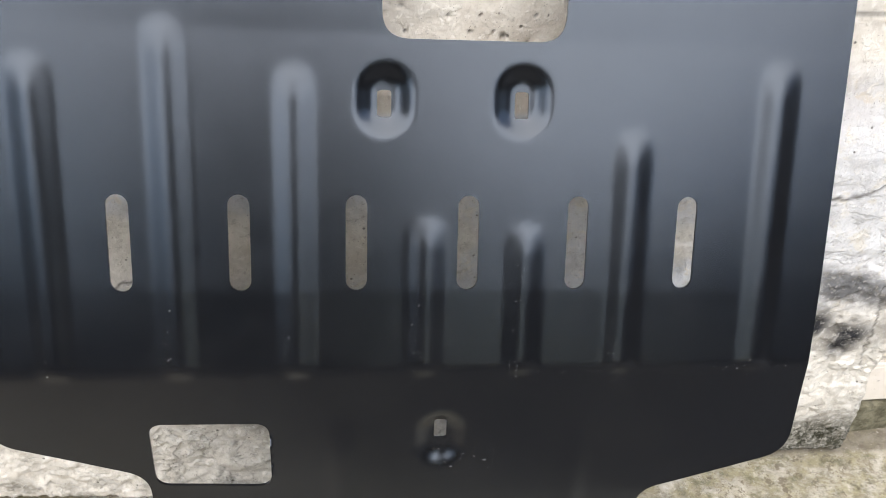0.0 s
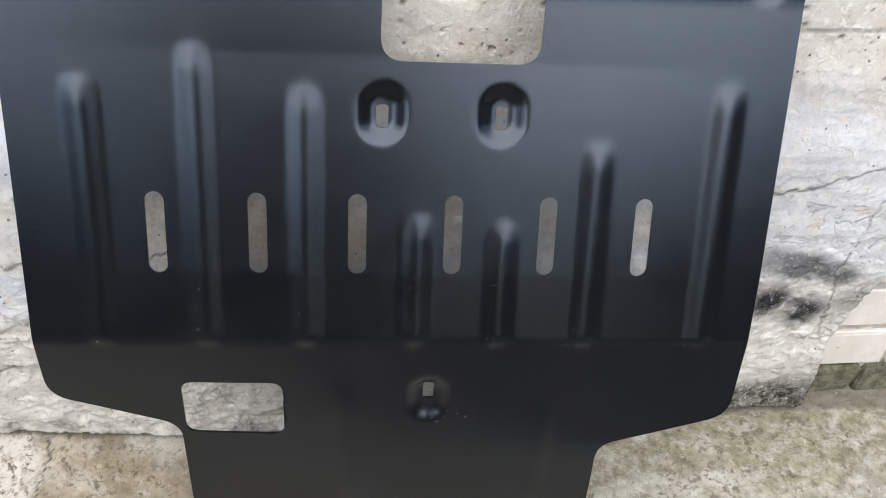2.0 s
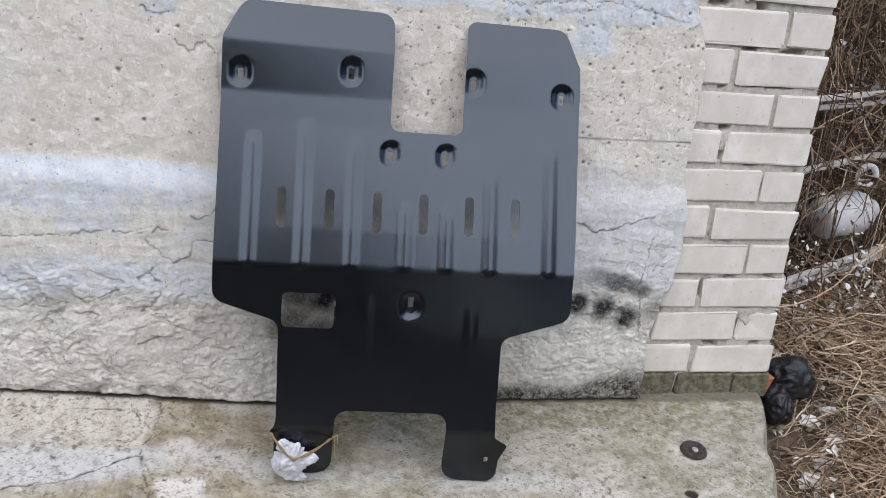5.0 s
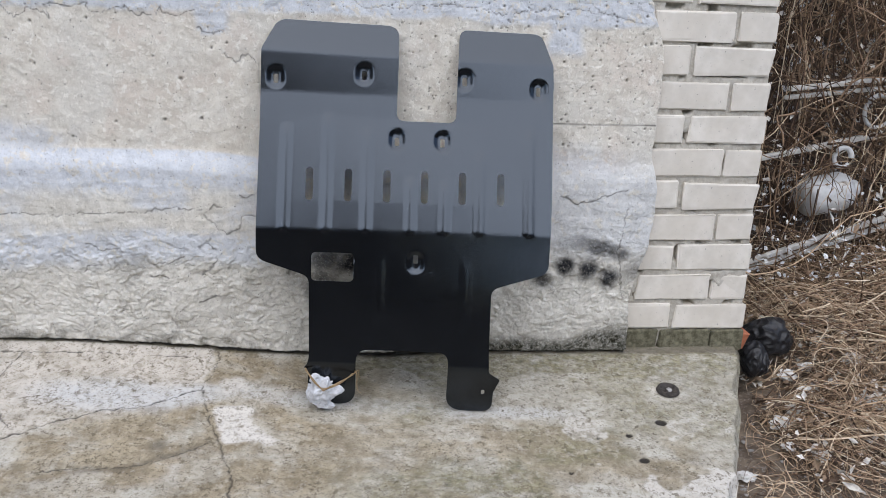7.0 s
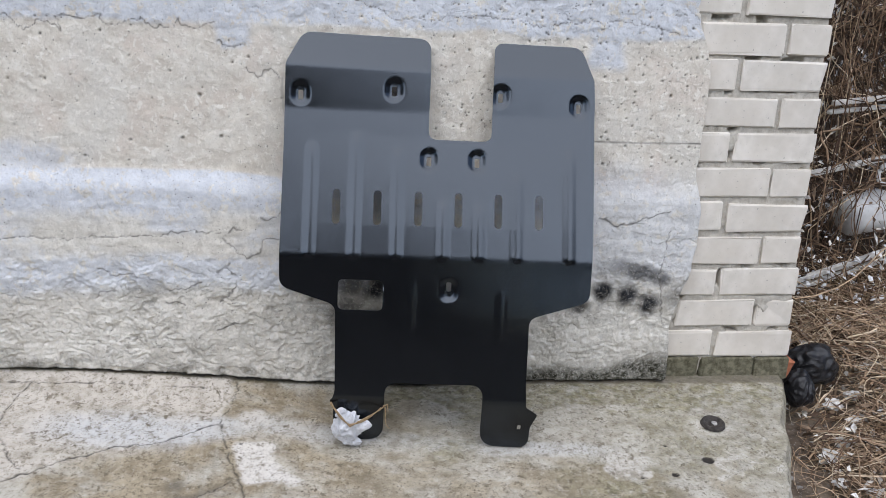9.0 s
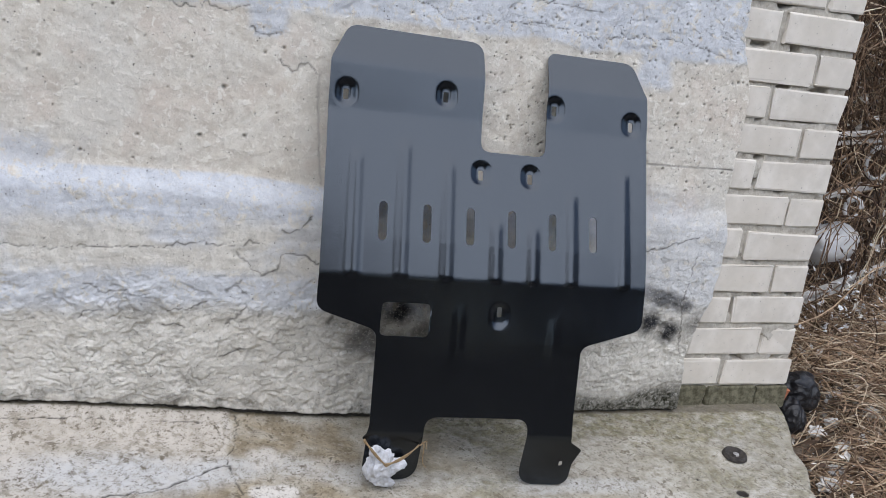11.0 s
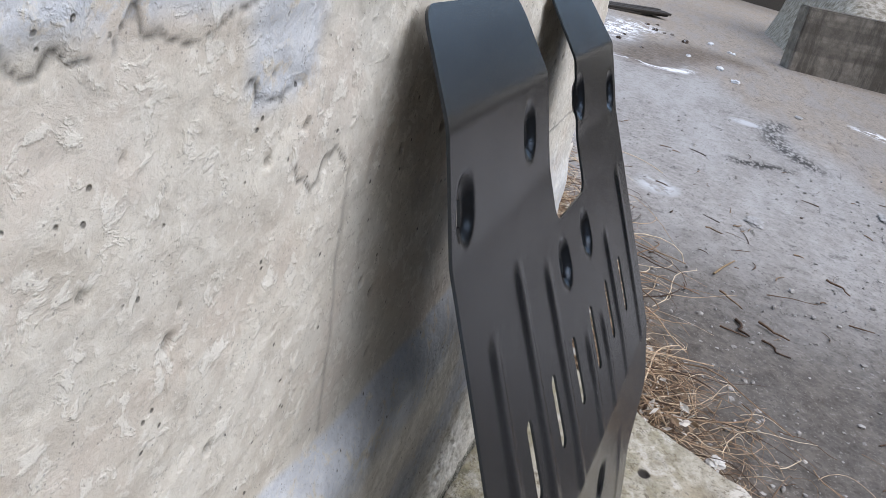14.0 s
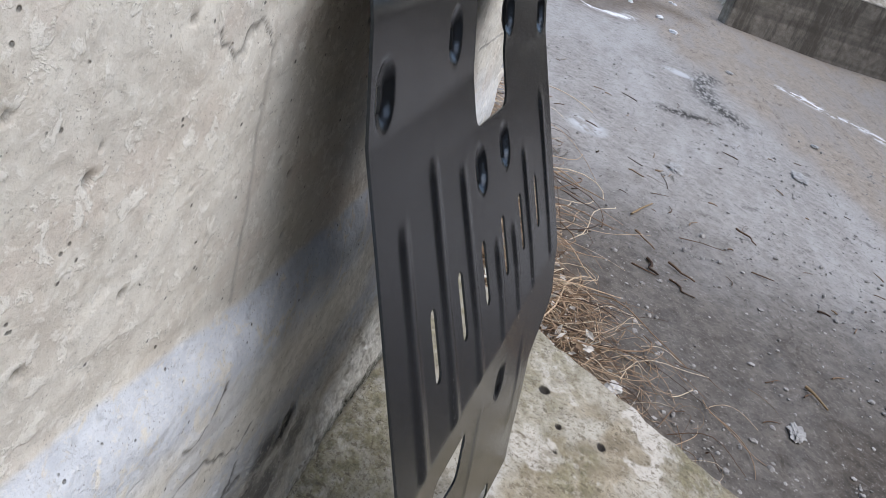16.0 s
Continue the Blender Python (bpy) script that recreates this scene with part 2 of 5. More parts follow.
def ledge_material():
    s = Shader("stained_concrete", 0.85, 0, 0.25)
    broad, mid, fine = s.noise(3.1, 5, 0.6, 0.3), s.noise(17, 7, 0.68), s.noise(220, 5, 0.7)
    cloud = s.noise(6.5, 6, 0.62, 0.4, None, (1.0, 1.5, 1.0))
    speck = s.noise(120, 6, 0.75, 0.3)
    col = s.mix(s.ramp(mid, 0.3, 0.7), (0.302, 0.276, 0.223), (0.425, 0.395, 0.333))
    col = s.mix(s.ramp(cloud, 0.47, 0.64, 0, 0.75), col, (0.497, 0.468, 0.408))
    col = s.mix(s.ramp(cloud, 0.32, 0.46, 0.7, 0), col, (0.251, 0.223, 0.17))
    col = s.mix(s.ramp(broad, 0.52, 0.68, 0, 0.5), col, (0.34, 0.327, 0.297))
    cream = s.mix(s.ramp(mid, 0.3, 0.65), (0.425, 0.383, 0.327), (0.544, 0.501, 0.442))
    col = s.mix(s.math("MULTIPLY", s.attr("pale"), s.ramp(cloud, 0.34, 0.52, 0.45, 0.95)), col, cream)
    tan = s.mix(s.ramp(mid, 0.32, 0.66), (0.19, 0.15, 0.098), (0.36, 0.30, 0.21))
    col = s.mix(s.math("MULTIPLY", s.attr("brown"), s.ramp(cloud, 0.62, 0.42, 0.4, 0.95)), col, tan)
    col = s.mix(s.math("MULTIPLY", s.attr("smear"), s.ramp(mid, 0.28, 0.6, 0.55, 0.95)), col, (0.50, 0.505, 0.505))
    col = s.mix(s.math("MULTIPLY", s.attr("white"), s.ramp(s.noise(26, 6, 0.7), 0.32, 0.42, 0.6, 1.0)), col, (0.60, 0.565, 0.515))
    moss_and_gap = s.mix(s.ramp(s.noise(40, 6, 0.7), 0.35, 0.62), (0.085, 0.078, 0.038), (0.25, 0.225, 0.135))
    col = s.mix(s.math("MULTIPLY", s.attr("moss_and_gap"), s.ramp(s.noise(19, 7, 0.75, 0.2, None, (1.0, 1.7, 1.0)), 0.36, 0.60, 0.15, 0.92)), col, moss_and_gap)
    mott = s.noise(38, 6, 0.72, 0.2)
    col = s.mix(s.ramp(mott, 0.36, 0.50, 0.55, 0), col, (0.19, 0.16, 0.11))
    col = s.mix(s.ramp(mott, 0.52, 0.68, 0, 0.35), col, (0.58, 0.54, 0.475))
    # damp grime gathers in speckled drifts
    drift = s.ramp(s.noise(8, 5, 0.65), 0.46, 0.62)
    col = s.mix(s.math("MULTIPLY", s.ramp(s.noise(75, 6, 0.78), 0.54, 0.62), s.math("ADD", s.math("MULTIPLY", drift, 0.75), 0.15)), col, (0.09, 0.072, 0.048))
    peck = s.noise(46, 6, 0.74, 0.2)
    col = s.mix(s.math("MULTIPLY", s.ramp(peck, 0.565, 0.60), s.ramp(s.noise(5, 4, 0.6), 0.40, 0.58, 0.15, 0.75)), col, (0.115, 0.092, 0.062))
    col = s.mix(s.attr("grime_and_gap"), col, (0.111, 0.0935, 0.0723))
    col = s.mix(s.ramp(fine, 0.25, 0.42, 0.3, 0), col, (0.17, 0.149, 0.119))
    col = s.mix(s.ramp(speck, 0.38, 0.44, 0.65, 0), col, (0.119, 0.102, 0.0765))
    col = s.mix(s.ramp(speck, 0.60, 0.68, 0, 0.35), col, (0.561, 0.527, 0.476))
    col = s.mix(s.attr("crack"), col, (0.0298, 0.0255, 0.0221))
    n = s.bump(mid, 0.004, 0.5)
    n = s.bump(s.ramp(cloud, 0.40, 0.60), 0.002, 0.4, n)
    n = s.bump(speck, 0.002, 0.6, n)
    n = s.bump(fine, 0.0014, 0.6, n)
    return s.done(col, n)


def brick_material():
    s = Shader("white_silicate_brick", 0.9, 0, 0.25)
    mid, fine = s.noise(16, 5, 0.6), s.noise(420, 4, 0.7)
    col = s.mix(s.ramp(mid, 0.3, 0.7), (0.587, 0.547, 0.484), (0.716, 0.673, 0.61))
    col = s.mix(s.math("MULTIPLY", s.random(), 0.35), col, (0.622, 0.57, 0.5))
    col = s.mix(s.ramp(s.noise(5, 4), 0.5, 0.65, 0, 0.4), col, (0.552, 0.502, 0.43))
    col = s.mix(s.ramp(s.noise(38, 6, 0.7), 0.62, 0.72, 0, 0.55), col, (0.423, 0.393, 0.343))
    col = s.mix(s.ramp(s.noise(90, 5, 0.7), 0.63, 0.70, 0, 0.7), col, (0.228, 0.217, 0.194))
    n = s.bump(mid, 0.003, 0.3)
    n = s.bump(fine, 0.0007, 0.6, n)
    return s.done(col, n)


def mortar_material(name, a, b, dark=0.5):
    s = Shader(name, 0.95, 0, 0.2)
    mid, fine = s.noise(45, 6, 0.7), s.noise(300, 4, 0.7)
    col = s.mix(s.ramp(mid, 0.3, 0.7), a, b)
    col = s.mix(s.ramp(s.noise(25, 5, 0.7), 0.55, 0.72, 0, dark), col, (0.10, 0.095, 0.08))
    n = s.bump(mid, 0.006, 0.8)
    n = s.bump(fine, 0.0015, 0.6, n)
    return s.done(col, n)


def retaining_material():
    s = Shader("damp_concrete", 0.9, 0, 0.2)
    mid, fine = s.noise(6, 6, 0.7), s.noise(40, 5, 0.7)
    streak = s.noise(3, 6, 0.7, 0.2, None, (1.6, 1.0, 0.25))
    col = s.mix(s.ramp(mid, 0.3, 0.7), (0.15, 0.13, 0.108), (0.28, 0.245, 0.205))
    col = s.mix(s.ramp(streak, 0.46, 0.62, 0, 0.75), col, (0.085, 0.074, 0.06))
    board = s.noise(4, 4, 0.5, 0.0, None, (0.02, 0.02, 1.0))
    col = s.mix(s.ramp(board, 0.44, 0.56, 0.45, 0), col, (0.075, 0.066, 0.055))
    n = s.bump(mid, 0.02, 0.6)
    n = s.bump(board, 0.03, 0.6, n)
    n = s.bump(fine, 0.006, 0.6, n)
    return s.done(col, n)


def coat_material():
    s = Shader("black_powder_coat", 0.2, 0, 0.68)
    us = s.attr("us", True)
    chips = s.math("MULTIPLY", s.attr("wear"), s.ramp(s.noise(260, 4, 0.7, 0, us), 0.63, 0.68))
    dust = s.ramp(s.noise(7, 5, 0.6, 0, us), 0.4, 0.75, 0, 0.008)
    col = s.mix(dust, (0.0042, 0.0045, 0.0053), (0.25, 0.23, 0.2))
    s.bsdf.inputs["Specular Tint"].default_value = (0.76, 0.87, 1.0, 1)
    col = s.mix(s.ramp(s.noise(700, 2, 0.5, 0, us), 0.77, 0.8, 0, 0.5), col, (0.35, 0.34, 0.32))
    col = s.mix(chips, col, (0.48, 0.48, 0.47))
    rough = s.math("ADD", s.ramp(s.noise(14, 5, 0.6, 0, us), 0.3, 0.7, 0.16, 0.20), s.math("MULTIPLY", chips, 0.4))
    n = s.bump(s.noise(900, 3, 0.6, 0, us), 0.0003, 0.45)
    n = s.bump(s.noise(7, 2, 0.5, 0, us), 0.004, 0.06, n)
    return s.done(col, n, rough)


def ground_material():
    s = Shader("asphalt_and_earth", 0.85, 0, 0.22)
    mid, fine = s.noise(14, 6, 0.7), s.noise(140, 5, 0.7)
    stretch = s.noise(2.2, 6, 0.65, 0.2, None, (0.35, 1.6, 1))
    asphalt = s.mix(s.ramp(mid, 0.3, 0.7), (0.245, 0.23, 0.215), (0.37, 0.352, 0.335))
    asphalt = s.mix(s.ramp(stretch, 0.40, 0.70, 0, 0.55), asphalt, (0.42, 0.41, 0.40))
    asphalt = s.mix(s.ramp(s.noise(5, 6, 0.75), 0.58, 0.68, 0, 0.7), asphalt, (0.10, 0.095, 0.09))
    asphalt = s.mix(s.ramp(s.noise(3, 6, 0.72, 0.4, None, (0.7, 2.4, 1)), 0.63, 0.68, 0, 0.8), asphalt, (0.07, 0.066, 0.06))
    sand = s.mix(s.ramp(mid, 0.3, 0.7), (0.25, 0.212, 0.175), (0.37, 0.32, 0.27))
    sand = s.mix(s.ramp(stretch, 0.42, 0.62, 0, 0.6), sand, (0.27, 0.25, 0.235))
    sand = s.mix(s.ramp(s.noise(9, 6, 0.75, 0.3, None, (0.6, 1.8, 1)), 0.55, 0.64, 0, 0.7), sand, (0.12, 0.10, 0.082))
    earth = s.mix(s.ramp(mid, 0.3, 0.7), (0.065, 0.047, 0.035), (0.20, 0.155, 0.115))
    col = s.mix(s.attr("sand"), asphalt, sand)
    # dark asphalt, also laid unseen before the plate to darken its reflection
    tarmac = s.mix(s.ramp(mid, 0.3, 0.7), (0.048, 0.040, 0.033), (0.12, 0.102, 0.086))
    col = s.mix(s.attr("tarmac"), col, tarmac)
    col = s.mix(s.attr("earth"), col, earth)
    col = s.mix(s.ramp(s.cells(90), 0.10, 0.22, 0.5, 0), col, (0.36, 0.34, 0.32))
    grit = s.noise(55, 6, 0.75, 0.3)
    col = s.mix(s.ramp(grit, 0.36, 0.46, 0.65, 0), col, (0.045, 0.04, 0.036))
    col = s.mix(s.ramp(grit, 0.57, 0.66, 0, 0.45), col, (0.38, 0.36, 0.34))
    col = s.mix(s.ramp(fine, 0.2, 0.45, 0.6, 0), col, (0.06, 0.055, 0.05))
    col = s.mix(s.math("MULTIPLY", s.attr("stain"), s.ramp(s.noise(16, 6, 0.7, 0.3, None, (0.6, 1.6, 1)), 0.44, 0.54)), col, (0.045, 0.043, 0.04))
    col = s.mix(s.math("MULTIPLY", s.attr("damp"), s.ramp(s.noise(6, 5, 0.65, 0.3), 0.38, 0.52)), col, (0.52, 0.53, 0.55))
    col = s.mix(s.math("MULTIPLY", s.attr("snow"), s.ramp(s.noise(7, 6, 0.7, 0.5), 0.50, 0.53)), col, (0.82, 0.83, 0.85))
    rough = s.ramp(stretch, 0.4, 0.65, 0.9, 0.7)
    n = s.bump(mid, 0.012, 0.6)
    n = s.bump(fine, 0.004, 0.7, n)
    return s.done(col, n, rough)


def plain_material(name, a, b, scale=20, rough=0.8, bump=0.002, metal=0.0, specular=0.4):
    s = Shader(name, rough, metal, specular)
    f = s.noise(scale, 6, 0.65)
    g = s.noise(scale * 9, 4, 0.6)
    col = s.mix(s.ramp(f, 0.3, 0.7), a, b)
    col = s.mix(s.ramp(g, 0.2, 0.5, 0.4, 0), col, tuple(0.5 * v for v in a))
    n = s.bump(f, bump * 2, 0.5)
    n = s.bump(g, bump * 0.5, 0.6, n)
    return s.done(col, n)


def heap_material():
    s = Shader("litter_with_snow", 0.9, 0, 0.2)
    mid, fine = s.noise(18, 6, 0.7), s.noise(90, 5, 0.7)
    col = s.mix(s.ramp(mid, 0.3, 0.7), (0.035, 0.026, 0.020), (0.14, 0.10, 0.075))
    col = s.mix(s.ramp(s.noise(21, 6, 0.75, 0.8), 0.565, 0.60), col, (0.66, 0.67, 0.69))
    col = s.mix(s.ramp(fine, 0.3, 0.5, 0.8, 0), col, (0.015, 0.012, 0.010))
    n = s.bump(mid, 0.03, 0.8)
    n = s.bump(fine, 0.008, 0.8, n)
    return s.done(col, n)


def stem_material(name, a, b, c):
    s = Shader(name, 0.85, 0, 0.25)
    tone = s.attr("tone")
    col = s.mix(s.ramp(tone, 0.0, 0.6), a, b)
    col = s.mix(s.ramp(tone, 0.55, 0.9), col, c)
    col = s.mix(s.ramp(s.noise(60, 4), 0.3, 0.6, 0.5, 0), col, tuple(0.4 * v for v in a))
    return s.done(col)


WALL, LEDGE, BRICK, COAT, GROUND = wall_material(), ledge_material(), brick_material(), coat_material(), ground_material()
MORTAR = mortar_material("grey_mortar", (0.38, 0.35, 0.30), (0.52, 0.49, 0.43), 0.35)
PLINTH = mortar_material("mossy_plinth", (0.06, 0.057, 0.035), (0.20, 0.185, 0.13), 0.5)
BROWNWALL = mortar_material("brown_added_wall", (0.05, 0.042, 0.035), (0.09, 0.076, 0.064), 0.5)
RETAINING = retaining_material()
# very dark, for the unseen walls added behind the camera
DARKWALL = mortar_material("dark_unseen_wall", (0.022, 0.021, 0.02), (0.04, 0.038, 0.035), 0.4)
RUST = plain_material("rusty_steel", (0.02, 0.017, 0.015), (0.075, 0.065, 0.058), 60, 0.8, 0.001, 0.3)
CLOTH = plain_material("grey_white_film", (0.42, 0.43, 0.45), (0.66, 0.67, 0.70), 30, 0.5, 0.002)
TWINE = plain_material("jute_twine", (0.20, 0.13, 0.07), (0.36, 0.26, 0.15), 200, 0.95, 0.001)
BLACK = plain_material("black_plastic_bag", (0.008, 0.008, 0.009), (0.02, 0.02, 0.022), 40, 0.35, 0.004)
CLAY = plain_material("red_clay_brick", (0.33, 0.10, 0.05), (0.45, 0.17, 0.09), 60, 0.9, 0.002)
PAINTED = plain_material("peeling_white_paint", (0.42, 0.40, 0.37), (0.66, 0.64, 0.60), 25, 0.7, 0.002)
ENAMEL = plain_material("dull_white_plastic", (0.50, 0.50, 0.50), (0.66, 0.66, 0.65), 9, 0.5, 0.001)
HEAP = heap_material()
SNOW = plain_material("old_snow", (0.50, 0.50, 0.51), (0.78, 0.79, 0.80), 40, 0.6, 0.002)
BANK = plain_material("grassy_earth", (0.15, 0.125, 0.085), (0.46, 0.42, 0.36), 9, 0.9, 0.02)
STEM = stem_material("dry_stems", (0.25, 0.16, 0.105), (0.56, 0.40, 0.265), (0.80, 0.67, 0.50))
DARKSTEM = stem_material("dark_vines", (0.055, 0.034, 0.024), (0.15, 0.092, 0.06), (0.30, 0.20, 0.13))
LEAVES = stem_material("leaf_litter", (0.08, 0.05, 0.035), (0.30, 0.21, 0.14), (0.78, 0.75, 0.70))
STONE = plain_material("pebbles", (0.18, 0.17, 0.16), (0.46, 0.44, 0.42), 30, 0.85, 0.001)
GREYSCRAP = plain_material("wet_grey_paper", (0.27, 0.26, 0.25), (0.42, 0.41, 0.40), 30, 0.7, 0.002)
LITTER = plain_material("white_litter", (0.52, 0.50, 0.47), (0.74, 0.73, 0.71), 30, 0.7, 0.002)


# ---- setting ----
def ground_height(x, y):
    z = -0.24 - 0.02 * (np.clip(x, -3, 30) - 1.257) + 0.05 * (np.clip(y, -3, 3) + 0.615)
    mound = smooth(1.12, 1.5, x) * smooth(-0.35, 0.3, y) * smooth(2.6, 1.9, x - 0.6 * y) * 0.09
    return z + mound


def ledge_height(x, y):
    return 0.004 + 0.095 * (y + 0.04)


def ledge_edge(y):
    return 1.152 + 0.441 * (y + 0.045)


def build_ground():
    xs = np.concatenate([np.linspace(-300, -3, 24), np.linspace(-2.9, 0.7, 40), np.linspace(0.72, 3.2, 180), np.linspace(3.25, 9, 150), np.geomspace(9.1, 400, 50)])
    ys = np.concatenate([-np.geomspace(300, 4.1, 30), np.linspace(-4, -1.6, 70), np.linspace(-1.58, 1.2, 190), np.linspace(1.25, 3, 30), np.geomspace(3.1, 300, 30)])
    x, y = np.meshgrid(xs, ys, indexing="ij")
    near = np.exp(-np.hypot(x - 1.5, y) / 8)
    z = ground_height(x, y) + near * (0.03 * (fbm(x * 1.5, y * 1.5, 4, 3) - 0.5) + 0.016 * (fbm(x * 9, y * 9, 4, 4) - 0.5))
    wobble = 0.5 * (fbm(x * 1.2, y * 1.2, 4, 11) - 0.5)
    earth = smooth(0.25, -0.25, x - 2.0 - 2.0 * (y + 0.36) + wobble) * smooth(-2.6, -1.2, y)
    # dark near lane, plus unseen ground in front darkened for the plate's reflection
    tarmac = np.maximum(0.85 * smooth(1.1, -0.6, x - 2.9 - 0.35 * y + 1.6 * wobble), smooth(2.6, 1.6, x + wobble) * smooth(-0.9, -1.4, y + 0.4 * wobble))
    # unseen ground farther out, darkened for the same reflection
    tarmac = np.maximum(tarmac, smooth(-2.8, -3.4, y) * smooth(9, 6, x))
    edge = (y + 0.4) - 0.43 * (x - 8.5)
    sand = smooth(0.25, -0.35, edge + 0.9 * wobble) * smooth(2.5, 4.0, x)
    snow = smooth(0.26, 0.02, polyline_distance(x, y, [(8.75, -1.95), (8.43, -2.32), (8.41, -2.7), (8.1, -3.0), (7.9, -3.4)]) + 0.3 * wobble)
    snow = np.maximum(snow, smooth(0.55, 0.1, polyline_distance(x, y, [(10.3, 1.3), (11.4, 1.25), (12.5, 0.95)]) + 0.6 * wobble))
    snow = np.maximum(snow, smooth(0.17, 0.0, polyline_distance(x, y, [(8.6, 1.3), (8.7, 0.74), (8.67, 0.37), (9.02, 0.01)]) + 0.3 * wobble))
    earth = np.maximum(earth, 0.85 * smooth(0.75, 0.2, polyline_distance(x, y, [(9.0, 0.6), (10.8, 0.2), (11.6, -0.3)]) + wobble))
    sand = np.maximum(sand, smooth(0.5, 0.25, polyline_distance(x, y, [(11.4, 0.5), (13.6, 0.3)]) + 0.4 * wobble))
    stain = smooth(0.16, 0.0, polyline_distance(x, y, [(5.3, -0.62), (5.48, -0.95)]) + 0.2 * wobble)
    stain = np.maximum(stain, smooth(0.22, 0.0, polyline_distance(x, y, [(7.5, -1.0), (6.92, -0.88), (6.3, -0.97), (5.9, -1.2)]) + 0.2 * wobble))
    # two puddle-like patches, painted pale grey
    damp = np.maximum(smooth(0.22, 0.08, np.hypot(x - 3.9, (y + 0.18) * 1.3) + 0.3 * wobble), 0.8 * smooth(0.2, 0.08, np.hypot(x - 6.97, y + 0.68) + 0.3 * wobble))
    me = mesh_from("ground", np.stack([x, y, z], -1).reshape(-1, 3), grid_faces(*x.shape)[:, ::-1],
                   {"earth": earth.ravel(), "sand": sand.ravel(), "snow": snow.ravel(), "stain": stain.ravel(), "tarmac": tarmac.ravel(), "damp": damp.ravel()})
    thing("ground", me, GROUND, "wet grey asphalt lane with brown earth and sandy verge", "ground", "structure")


RISE_X, RISE_Z = (-1.2, -0.9, -0.72, -0.54, -0.35, -0.2, 0.2), (0.060, 0.048, 0.038, 0.024, 0.013, 0.006, 0.0)


def build_ledge():
    ys = np.concatenate([np.linspace(0.02, -0.8, 270), np.linspace(-0.805, -1.0, 40), np.linspace(-1.01, -1.12, 10)])
    f = np.concatenate([np.linspace(0, 0.40, 40, endpoint=False), np.linspace(0.40, 1, 760)])
    fy, fx = np.meshgrid(ys, f, indexing="ij")
    edge = ledge_edge(fy) + 0.018 * (fbm(fy * 9, fy * 0 + 3, 4, 21) - 0.5)
    x = -2.9 + (edge + 2.9) * fx
    y = fy
    z = ledge_height(x, y) + 0.012 * (fbm(x * 3, y * 3, 3, 31) - 0.5) + 0.006 * (fbm(x * 14, y * 14, 4, 32) - 0.5)
    z += 0.0035 * (fbm(x * 60, y * 60, 3, 33) - 0.5)
    z -= 0.045 * smooth(0.025, 0.0, edge - x + 0.02 * (vnoise(y * 25, y * 0, 8) - 0.5))
    # the slab climbs along the wall towards its far end, most of all at the wall itself
    rise = np.interp(x, RISE_X, RISE_Z) * np.interp(y, [-0.6, -0.3, -0.1, -0.05], [0.25, 0.45, 0.6, 1.0])
    z += rise
    depth, y = y, y + 2.0 * rise
    # a thin screed with a broken rim at the far end of the slab
    screed = smooth(-0.545, -0.57, x + 0.03 * (fbm(y * 14, x * 14, 3, 35) - 0.5)) * smooth(-0.085, -0.06, y + 0.012 * (fbm(x * 12, y * 2, 3, 36) - 0.5) + 0.012 * np.clip(-0.56 - x, 0, 1))
    z += 0.006 * screed
    lines = [
        [(-0.54, -0.01), (-0.53, -0.057), (-0.543, -0.13), (-0.557, -0.212), (-0.536, -0.277), (-0.513, -0.34), (-0.499, -0.41), (-0.469, -0.478), (-0.455, -0.531), (-0.43, -0.597), (-0.40, -0.9)],
        [(-1.25, -0.50), (-1.053, -0.451), (-0.968, -0.391), (-0.909, -0.353), (-0.836, -0.331), (-0.814, -0.308), (-0.717, -0.298), (-0.639, -0.256), (-0.557, -0.212)],
        [(-1.091, 0.0), (-1.096, -0.032), (-1.121, -0.132), (-1.121, -0.212), (-1.094, -0.276), (-1.051, -0.337), (-1.009, -0.39)],
        [(-0.90, -0.565), (-0.762, -0.556), (-0.687, -0.549), (-0.613, -0.531), (-0.552, -0.507), (-0.499, -0.455)],
        [(-1.6, 0.0), (-1.221, -0.005), (-0.948, -0.008), (-0.843, -0.018), (-0.73, -0.026), (-0.617, -0.036)],
    ]
    cr = np.zeros_like(x)
    for k, line in enumerate(lines):
        cr = np.maximum(cr, crack(x, y, line, (0.0035 if k < 3 else 0.0026) * (0.6 + 0.8 * fbm(x * 9, y * 9, 2, 66)), 40 + 3 * k))
    # the holes are shallow; dark paints the shade of their insides
    holes, dark = np.zeros_like(x), np.zeros_like(x)
    for hx, hy, r in ((0.75, -0.412, 0.014), (0.64, -0.468, 0.009), (0.549, -0.477, 0.005), (0.654, -0.346, 0.005), (0.649, -0.576, 0.012), (0.44, -0.62, 0.006), (-0.49, -0.305, 0.004)):
        d = np.hypot(x - hx, (y - hy) * 1.15) / (r * (0.85 + 0.4 * vnoise(x * 45, y * 45, 7)))
        holes = np.maximum(holes, smooth(1.15, 0.3, d))
        dark = np.maximum(dark, smooth(1.2, 0.95, d))
    z -= 0.003 * cr + 0.008 * holes
    near_wall = smooth(-0.03, -0.20, depth + 0.06 * (fbm(x * 7, y * 7, 3, 51) - 0.5))
    moss_and_gap = smooth(0.35, 0.62, fbm(x * 4, y * 6, 5, 52) + 0.34 * (1 - near_wall) - 0.02) * smooth(-0.62, -0.45, x)
    moss_and_gap = moss_and_gap * 0.9 * smooth(-0.35, 0.1, x)
